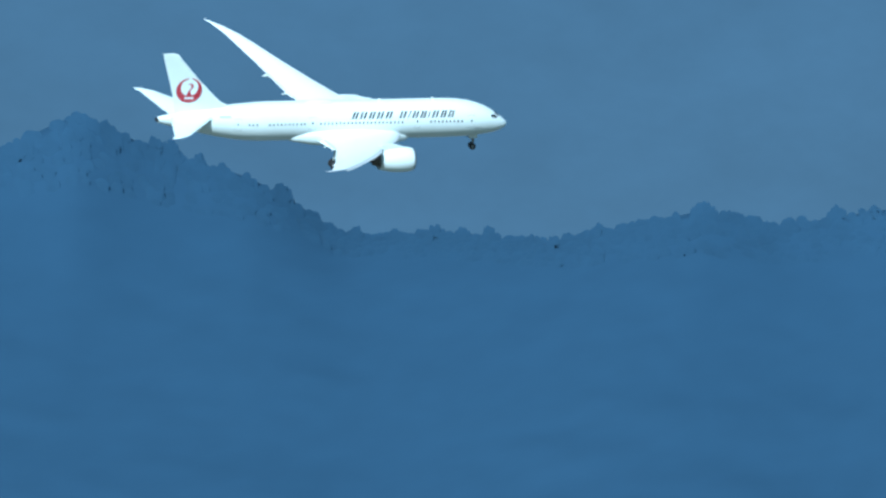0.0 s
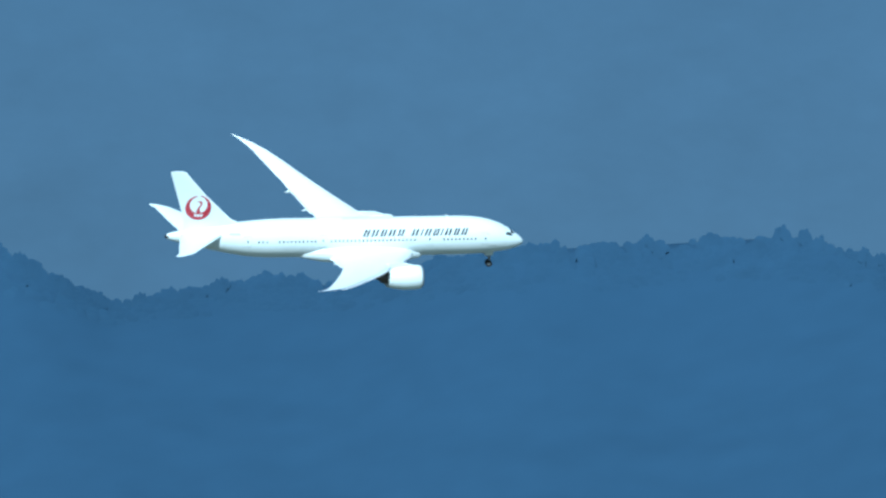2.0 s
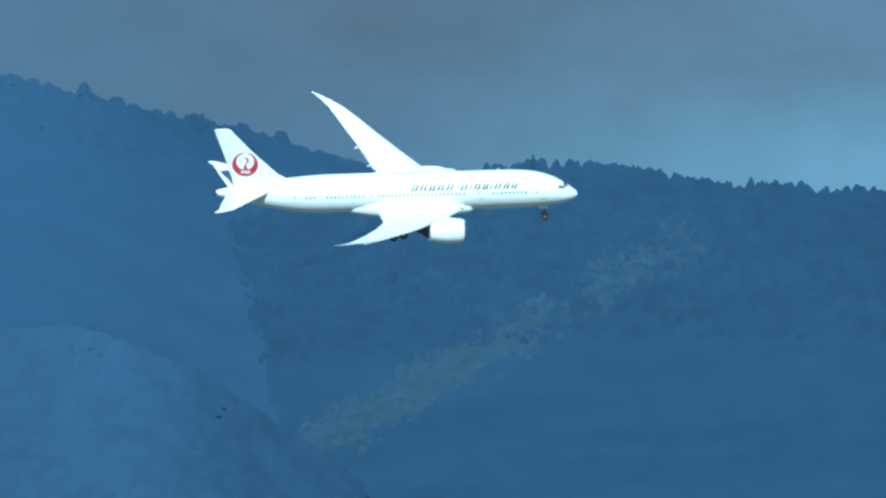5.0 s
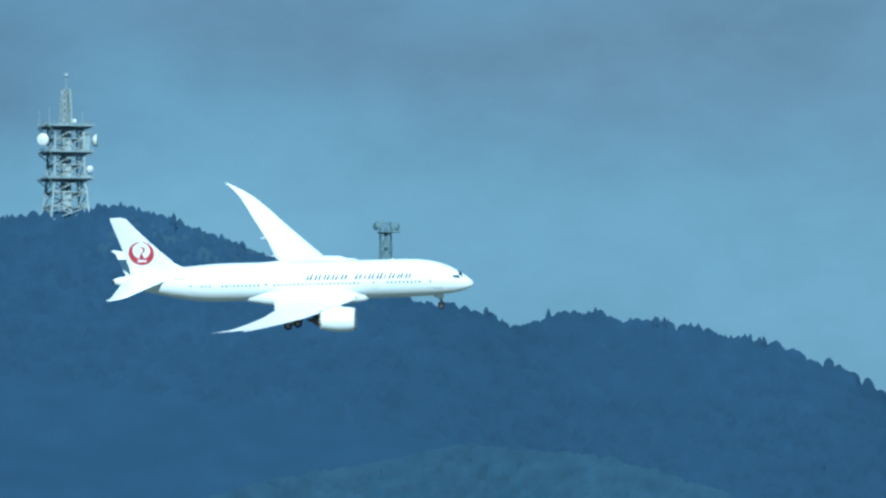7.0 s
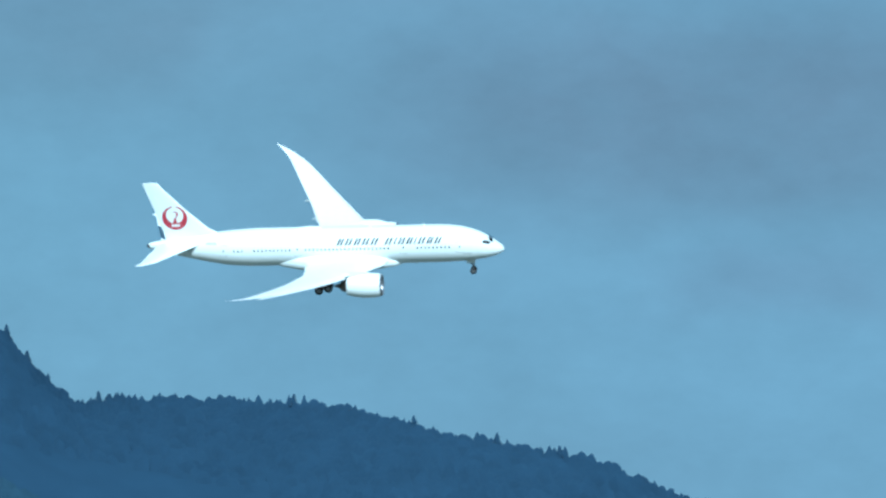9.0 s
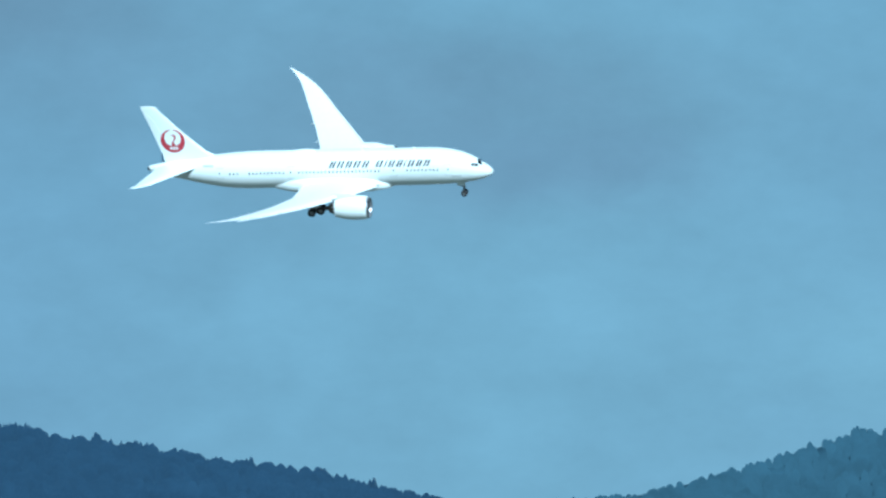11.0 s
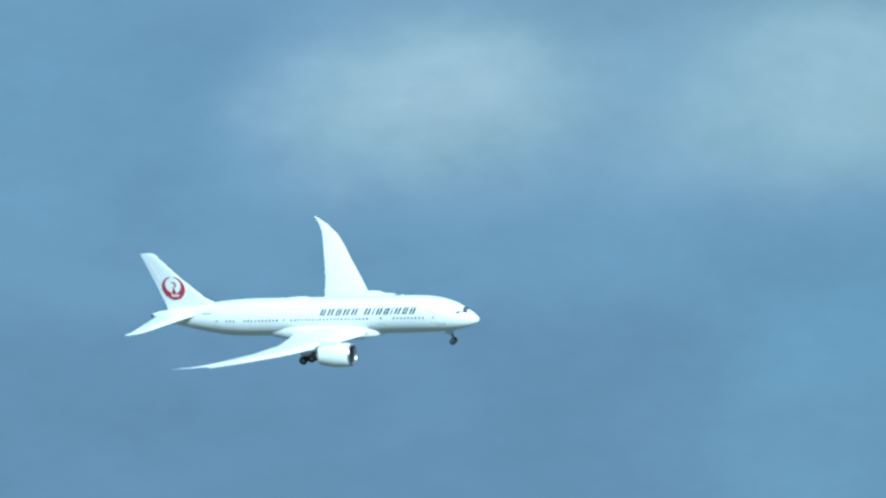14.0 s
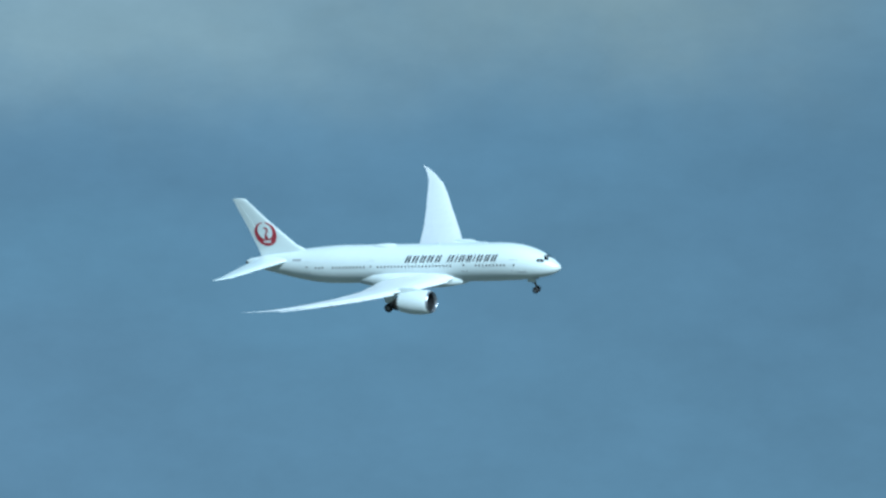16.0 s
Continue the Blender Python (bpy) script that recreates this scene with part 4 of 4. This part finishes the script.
def tail(plane):
    for side in (-1, 1):
        spans = [0.6, 1.4, 3, 5, 7, 8.8, 9.3, 9.6, 10.0]
        s = part("horizontal_stabiliser", loft([section(TAIL, v, side) for v in spans]), WHITE, plane, "swept white tailplane")
        rings = []
        for y in (1.9, 5.0, 8.6):
            le, te, z, tc = lerp_rows(TAIL, y)
            c = 0.26 * (le - te)
            rings.append([Vector((te + c + c * dx, side * y, z + dz * c)) for dx, dz in ((0, 0.11), (-0.5, 0.07), (-1.04, 0.0), (-0.5, -0.06), (0, -0.10))])
        part("elevator", loft(rings), WHITE, s)
    f = part("fin", loft([fin_section(v) for v in (0.8, 1.8, 2.7, 3.4, 5, 7, 9, 10.5, 11.05, 11.25)]), WHITE, plane, "white tail fin with a round red emblem")
    rings = []
    for v in (3.2, 6.0, 9.8):
        le, te, _, tc = lerp_rows(FIN, v)
        c = 0.28 * (le - te)
        rings.append([Vector((te + c + c * dx, dz * c, v)) for dx, dz in ((0, 0.098), (-0.5, 0.057), (-1.02, 0.0), (-0.5, -0.057), (0, -0.098))])
    part("rudder", loft(rings), WHITE, f)
    cx, cz, r = -51.4, 5.3, 2.0
    for side in (-1, 1):
        d = fin_mark(f, "emblem", arc(cx, cz, r, 0, 354, 40), side, RED, 0.035, "round red emblem")
        # white field, open towards the top, and the slender curved form in it
        fin_mark(d, "emblem_field", arc(cx + 0.02, cz + 0.48, 1.36, 0, 354, 30), side, WHITE, 0.055)
        fin_mark(d, "emblem_gap", [(cx - 0.35, cz + 1.4), (cx + 0.45, cz + 1.4), (cx + 0.3, cz + 2.02), (cx - 0.2, cz + 2.02)], side, WHITE, 0.05)
        for k, w in ((-0.62, 0.36), (-0.16, 0.40), (0.34, 0.36)):
            fin_mark(d, "emblem_bar", [(cx + k, cz - 1.45), (cx + k + w, cz - 1.45), (cx + k + w + 0.1, cz - 1.05), (cx + k + 0.1, cz - 1.05)], side, WHITE, 0.055)
        for ring in ([(cx - 0.30, cz - 0.90), (cx + 0.42, cz - 0.90), (cx + 0.28, cz - 0.30), (cx + 0.06, cz - 0.02), (cx - 0.24, cz - 0.28)],
                     [(cx - 0.24, cz - 0.30), (cx + 0.12, cz - 0.12), (cx + 0.62, cz + 0.52), (cx + 0.34, cz + 0.58)],
                     [(cx + 0.32, cz + 0.50), (cx + 0.62, cz + 0.50), (cx + 0.58, cz + 0.95), (cx + 0.28, cz + 1.18), (cx + 0.18, cz + 0.98)],
                     [(cx + 0.34, cz + 1.16), (cx - 0.42, cz + 1.02), (cx + 0.26, cz + 0.92)]):
            fin_mark(d, "emblem_curve", ring, side, RED, 0.075)


def fuselage(plane):
    rings = []
    xs = [s[0] for s in STATIONS]
    fine = sorted({*xs, *[-0.2, -1.2, -2.0, -3.0, -4.3, -5.8, -7.5, -9.4, -15, -20, -25, -30, -33, -37.7, -40.2, -42.7, -45.2, -47.7, -50.2, -52.5, -54.3]}, reverse=True)
    for x in fine:
        zc, hw, hh = hull(x)
        rings.append([Vector((x, hw * math.cos(k * math.tau / 48), zc + hh * math.sin(k * math.tau / 48))) for k in range(48)])
    f = part("fuselage", loft(rings), WHITE, plane, "white fuselage with a faint grey belly shade")
    # wing-to-body fairing
    rings = []
    for x, w, h, z in ((-15.2, 0.4, 0.2, -2.55), (-16.8, 2.4, 0.85, -2.25), (-19.5, 3.25, 1.5, -1.9), (-24, 3.5, 1.75, -1.8), (-29, 3.5, 1.75, -1.8), (-32.0, 3.2, 1.5, -1.8), (-34.8, 2.3, 0.9, -1.95), (-37.2, 0.4, 0.2, -2.4)):
        rings.append([Vector((x, math.copysign(abs(math.cos(a)) ** 0.75, math.cos(a)) * w, z + math.copysign(abs(math.sin(a)) ** 0.75, math.sin(a)) * h)) for a in (k * math.tau / 28 for k in range(28))])
    part("wing_fairing", loft(rings), WHITE, plane, "white wing-root fairing")
    # dark auxiliary exhaust in the tail cone
    part("tail_cone", lathe([(-55.7, 0.36), (-56.1, 0.30), (-56.15, 0.22), (-55.9, 0.0)], 18, centre=(0, 0, 0.58)), DARK, plane, "dark exhaust at the tail end")

    # cabin windows, in runs between the doors
    for side in (-1, 1):
        for x0, x1 in ((-42.1, -40.4), (-38.9, -33.3), (-30.8, -17.6), (-13.2, -8.0)):
            for i in range(int((x1 - x0) / 0.62) + 1):
                x = x0 + i * 0.62
                bm = bmesh.new()
                patch(bm, [(x + 0.13 * math.cos(a), 10.5 + 4.0 * math.sin(a)) for a in (k * math.tau / 10 for k in range(10))], side)
                part("cabin_window", bm, PORT, f)
    # doors
    for side in (-1, 1):
        for x, w in ((-6.6, 1.1), (-15.4, 1.1), (-32.1, 1.1), (-43.8, 1.1)):
            bm = bmesh.new()
            a0, a1, h = -8.0, 30.0, w / 2
            t = 0.05
            for o in ([(x - h, a0), (x - h + t, a0), (x - h + t, a1), (x - h, a1)], [(x + h - t, a0), (x + h, a0), (x + h, a1), (x + h - t, a1)],
                      [(x - h, a1 - 1), (x + h, a1 - 1), (x + h, a1), (x - h, a1)], [(x - h, a0), (x + h, a0), (x + h, a0 + 1), (x - h, a0 + 1)]):
                patch(bm, o, side)
            d = part("cabin_door", bm, LINE, f, "thin grey door outline")
            bm = bmesh.new()
            patch(bm, [(x + 0.14 * math.cos(a), 12.0 + 3.6 * math.sin(a)) for a in (k * math.tau / 8 for k in range(8))], side)
            part("door_window", bm, GLASS, d)
    # title on the flank as plain slanted bars, the lettering's size and spacing
    widths = (1.0, 1.15, 1.0, 1.15, 1.1, 0.0, 1.15, 0.42, 1.05, 0.95, 0.42, 1.1, 0.95, 1.0)
    gaps = 0.17
    total = sum(widths) + 0.62 + gaps * (len(widths) - 1)
    for side in (-1, 1):
        x = -26.05 if side < 0 else -9.2
        k = 16.4 / total
        for w in widths:
            w2 = (w if w else 0.62) * k
            if w:
                bm = bmesh.new()
                s = 1 if side < 0 else -1
                sl, a0, a1 = 0.5 * s, 22.0, 43.0
                th = s * min(0.33, 0.5 * w2)
                for p in ((x + s * 0.1 * w2, x + s * 0.58 * w2) if w > 0.5 else (x + s * 0.2 * w2,)):
                    patch(bm, [(p, a0), (p + th, a0), (p + th + sl / 2, (a0 + a1) / 2), (p + th + sl, a1), (p + sl, a1), (p + sl / 2, (a0 + a1) / 2)], side, 0.03)
                part("title_bar", bm, INK, f, "slanted dark grey title bar")
            x += (w2 + gaps * k) * (1 if side < 0 else -1)
        # small mark behind the front door
        for i in range(4):
            bm = bmesh.new()
            xx = -6.0 + 0.34 * i
            patch(bm, [(xx, -14), (xx + 0.24, -14), (xx + 0.24, -10), (xx, -10)], side)
            part("small_mark", bm, LINE, f)
        # registration behind the wing as a bar
        bm = bmesh.new()
        patch(bm, [(-46.6, 34), (-44.9, 33), (-44.9, 41), (-46.6, 42)], side)
        part("marking_bar", bm, LINE, f)

    # cockpit glazing
    for side in (-1, 1):
        for o in (((-1.5, 60), (-2.1, 60), (-2.38, 88), (-1.74, 88)),
                  ((-1.98, 43), (-2.55, 36), (-2.62, 55), (-2.15, 57)),
                  ((-2.63, 36), (-3.2, 37), (-3.02, 48), (-2.68, 54))):
            bm = bmesh.new()
            skin_quad(bm, o, side, 0.03)
            part("cockpit_window", bm, GLASS, f, "dark cockpit pane")
    # blade aerials and the satellite hump on the roof
    rings = []
    for x, w, h in ((-28.2, 0.1, 0.03), (-28.8, 0.55, 0.28), (-30.2, 0.65, 0.36), (-31.8, 0.5, 0.24), (-32.8, 0.1, 0.03)):
        rings.append([Vector((x, w * math.cos(a), 2.93 + h * math.sin(a))) for a in (k * math.tau / 14 for k in range(14))])
    part("roof_aerial", loft(rings), WHITE, f)
    for x, z in ((-12.0, 2.95), (-20.5, 2.95), (-13.5, -2.95), (-40.0, -2.75)):
        s = 1 if z > 0 else -1
        bm = loft([[Vector((x, 0.05, z)), Vector((x - 0.5, 0.05, z)), Vector((x - 0.5, -0.05, z)), Vector((x, -0.05, z))],
                   [Vector((x - 0.3, 0.02, z + 0.4 * s)), Vector((x - 0.55, 0.02, z + 0.4 * s)), Vector((x - 0.55, -0.02, z + 0.4 * s)), Vector((x - 0.3, -0.02, z + 0.4 * s))]])
        part("blade_aerial", bm, WHITE, f)


def engine(plane, side):
    c = (0.3, side * 9.73, -2.6)
    # cowl: outer skin, lip, inner duct in one shell
    outer = [(-18.42, 1.60), (-18.62, 1.74), (-19.2, 1.86), (-20.4, 1.92), (-21.6, 1.87), (-22.8, 1.68), (-23.6, 1.50)]
    e = part("engine", lathe(outer + [(-23.6, 1.44), (-22.6, 1.5)], 40, centre=c), WHITE, plane, "white engine nacelle with a scalloped rear edge")
    part("inlet_lip", lathe([(-18.7, 1.76), (-18.4, 1.64), (-18.3, 1.54), (-18.4, 1.44), (-18.8, 1.38)], 40, centre=c), LIP, e, "bare metal inlet lip")
    part("inlet_duct", lathe([(-18.8, 1.385), (-19.6, 1.42), (-20.1, 1.42)], 40, centre=c), DARK, e, "dark inlet duct")
    bm = bmesh.new()
    for k in range(20):
        a = k * math.tau / 20
        r0, r1 = 0.38, 1.40
        pts = []
        for r, tw in ((r0, 0.5), (0.9, 0.8), (r1, 1.1)):
            u = Vector((0, math.cos(a), math.sin(a)))
            t = Vector((0, -math.sin(a), math.cos(a)))
            mid = Vector(c) + Vector((-19.9, 0, 0)) + u * r
            d = (Vector((1, 0, 0)) * math.cos(tw) + t * math.sin(tw)) * 0.19
            pts.append((bm.verts.new(mid + d), bm.verts.new(mid - d)))
        for p, q in zip(pts, pts[1:]):
            bm.faces.new((p[0], p[1], q[1], q[0]))
    part("fan", bm, DARK, e, "dark fan blades")
    part("fan_backing", lathe([(-20.15, 1.42), (-20.2, 0.0)], 24, centre=c), DARK, e)
    part("spinner", lathe([(-19.2, 0.01), (-19.35, 0.16), (-19.6, 0.29), (-19.95, 0.38)], 20, centre=c), INK, e, "dark spinner")
    # scalloped rear edge
    bm = bmesh.new()
    n = 18
    for k in range(n):
        a0, a1 = k * math.tau / n, (k + 1) * math.tau / n
        am = (a0 + a1) / 2
        P = lambda x, r, a: Vector(c) + Vector((x, r * math.cos(a), r * math.sin(a)))
        v = [bm.verts.new(P(-23.55, 1.50, a0)), bm.verts.new(P(-23.55, 1.50, a1)), bm.verts.new(P(-24.0, 1.42, am)),
             bm.verts.new(P(-23.55, 1.45, a0)), bm.verts.new(P(-23.55, 1.45, a1)), bm.verts.new(P(-24.0, 1.40, am))]
        for q in ((0, 1, 2), (3, 5, 4), (0, 2, 5, 3), (1, 4, 5, 2)):
            bm.faces.new([v[i] for i in q])
    part("chevron_edge", bm, WHITE, e)
    part("core_cowl", lathe([(-22.4, 1.2), (-23.6, 1.08), (-24.8, 0.78), (-24.8, 0.72), (-24.2, 0.7)], 28, centre=c), HOT, e, "dark metal core cowl")
    part("exhaust_cone", lathe([(-24.0, 0.55), (-24.9, 0.45), (-25.9, 0.08), (-26.0, 0.0)], 20, centre=c), HOT, e, "burnt metal exhaust cone")
    # pylon to the wing
    rings = []
    for x, z0, z1, w in ((-19.6, -0.85, -0.62, 0.08), (-21.0, -0.95, -0.2, 0.26), (-23.2, -1.2, -0.15, 0.34), (-25.5, -1.75, -0.5, 0.34), (-27.5, -1.25, -0.75, 0.15)):
        y = side * 9.73
        rings.append([Vector((x, y - w, z0)), Vector((x, y + w, z0)), Vector((x, y + w * 0.8, z1)), Vector((x, y - w * 0.8, z1))])
    part("engine_pylon", loft(rings), WHITE, e)


def wheel(parent, c, r, w):
    t = part("tyre", lathe([(-w / 2, r * 0.55), (-w / 2, r * 0.86), (-w * 0.36, r * 0.97), (0, r), (w * 0.36, r * 0.97), (w / 2, r * 0.86), (w / 2, r * 0.55), (w * 0.3, r * 0.52), (-w * 0.3, r * 0.52)], 28, axis="Y", centre=c), RUBBER, parent, "black rubber tyre")
    part("rim", lathe([(-w * 0.35, 0.0), (-w * 0.32, r * 0.5), (-w * 0.2, r * 0.55), (w * 0.2, r * 0.55), (w * 0.32, r * 0.5), (w * 0.35, 0.0)], 20, axis="Y", centre=c), STEEL, t, "grey metal rim")


def gear(plane):
    bm = bmesh.new()
    rod(bm, (-5.0, 0, -2.4), (-5.1, 0, -4.75), 0.16, 12)
    rod(bm, (-5.1, -0.42, -4.75), (-5.1, 0.42, -4.75), 0.09, 8)
    rod(bm, (-6.6, 0, -2.7), (-5.06, 0, -3.9), 0.08, 8)
    rod(bm, (-5.0, 0, -3.7), (-4.75, 0, -4.2), 0.05, 6)
    ng = part("nose_gear", bm, STEEL, plane, "lowered nose gear with two wheels")
    for y in (-0.33, 0.33):
        wheel(ng, (-5.1, y, -4.75), 0.51, 0.36)
    for y in (-0.62, 0.62):
        bm = bmesh.new()
        box(bm, (-5.3, y, -2.95), (1.3, 0.05, 0.6))
        part("gear_door", bm, WHITE, ng, smooth=False)
    for side in (-1, 1):
        bm = bmesh.new()
        y = side * 4.9
        rod(bm, (-28.0, side * 4.4, -1.9), (-28.1, y, -5.0), 0.24, 12)
        rod(bm, (-27.2, y, -4.9), (-29.0, y, -5.3), 0.17, 10)
        rod(bm, (-28.1, side * 2.6, -2.6), (-28.4, y, -4.3), 0.11, 8)
        rod(bm, (-25.9, side * 4.6, -2.0), (-28.4, y, -4.2), 0.11, 8)
        for x, z in ((-27.3, -4.92), (-28.8, -5.26)):
            rod(bm, (x, y - 0.75, z), (x, y + 0.75, z), 0.12, 8)
        mg = part("main_gear", bm, STEEL, plane, "lowered main gear with a four-wheel bogie")
        for x, z in ((-27.3, -4.92), (-28.8, -5.26)):
            for dy in (-0.58, 0.58):
                wheel(mg, (x, y + dy, z), 0.67, 0.5)
        bm = bmesh.new()
        box(bm, (-28.2, y + side * 0.55, -3.3), (1.9, 0.06, 2.3))
        part("gear_door", bm, WHITE, mg, smooth=False)


def airliner():
    plane = new("airliner")
    tagged(plane, "white twin-engined airliner banking with its landing gear down", "airplane")
    fuselage(plane)
    for side in (-1, 1):
        wing(plane, side)
        engine(plane, side)
    tail(plane)
    gear(plane)
    return plane


plane = airliner()


def motions():
    walk(plane, [(t, pose(x, y, z, bank, -pitch, 90 - heading)) for t, x, y, z, heading, pitch, bank in AIRLINER_ROWS])


motions()
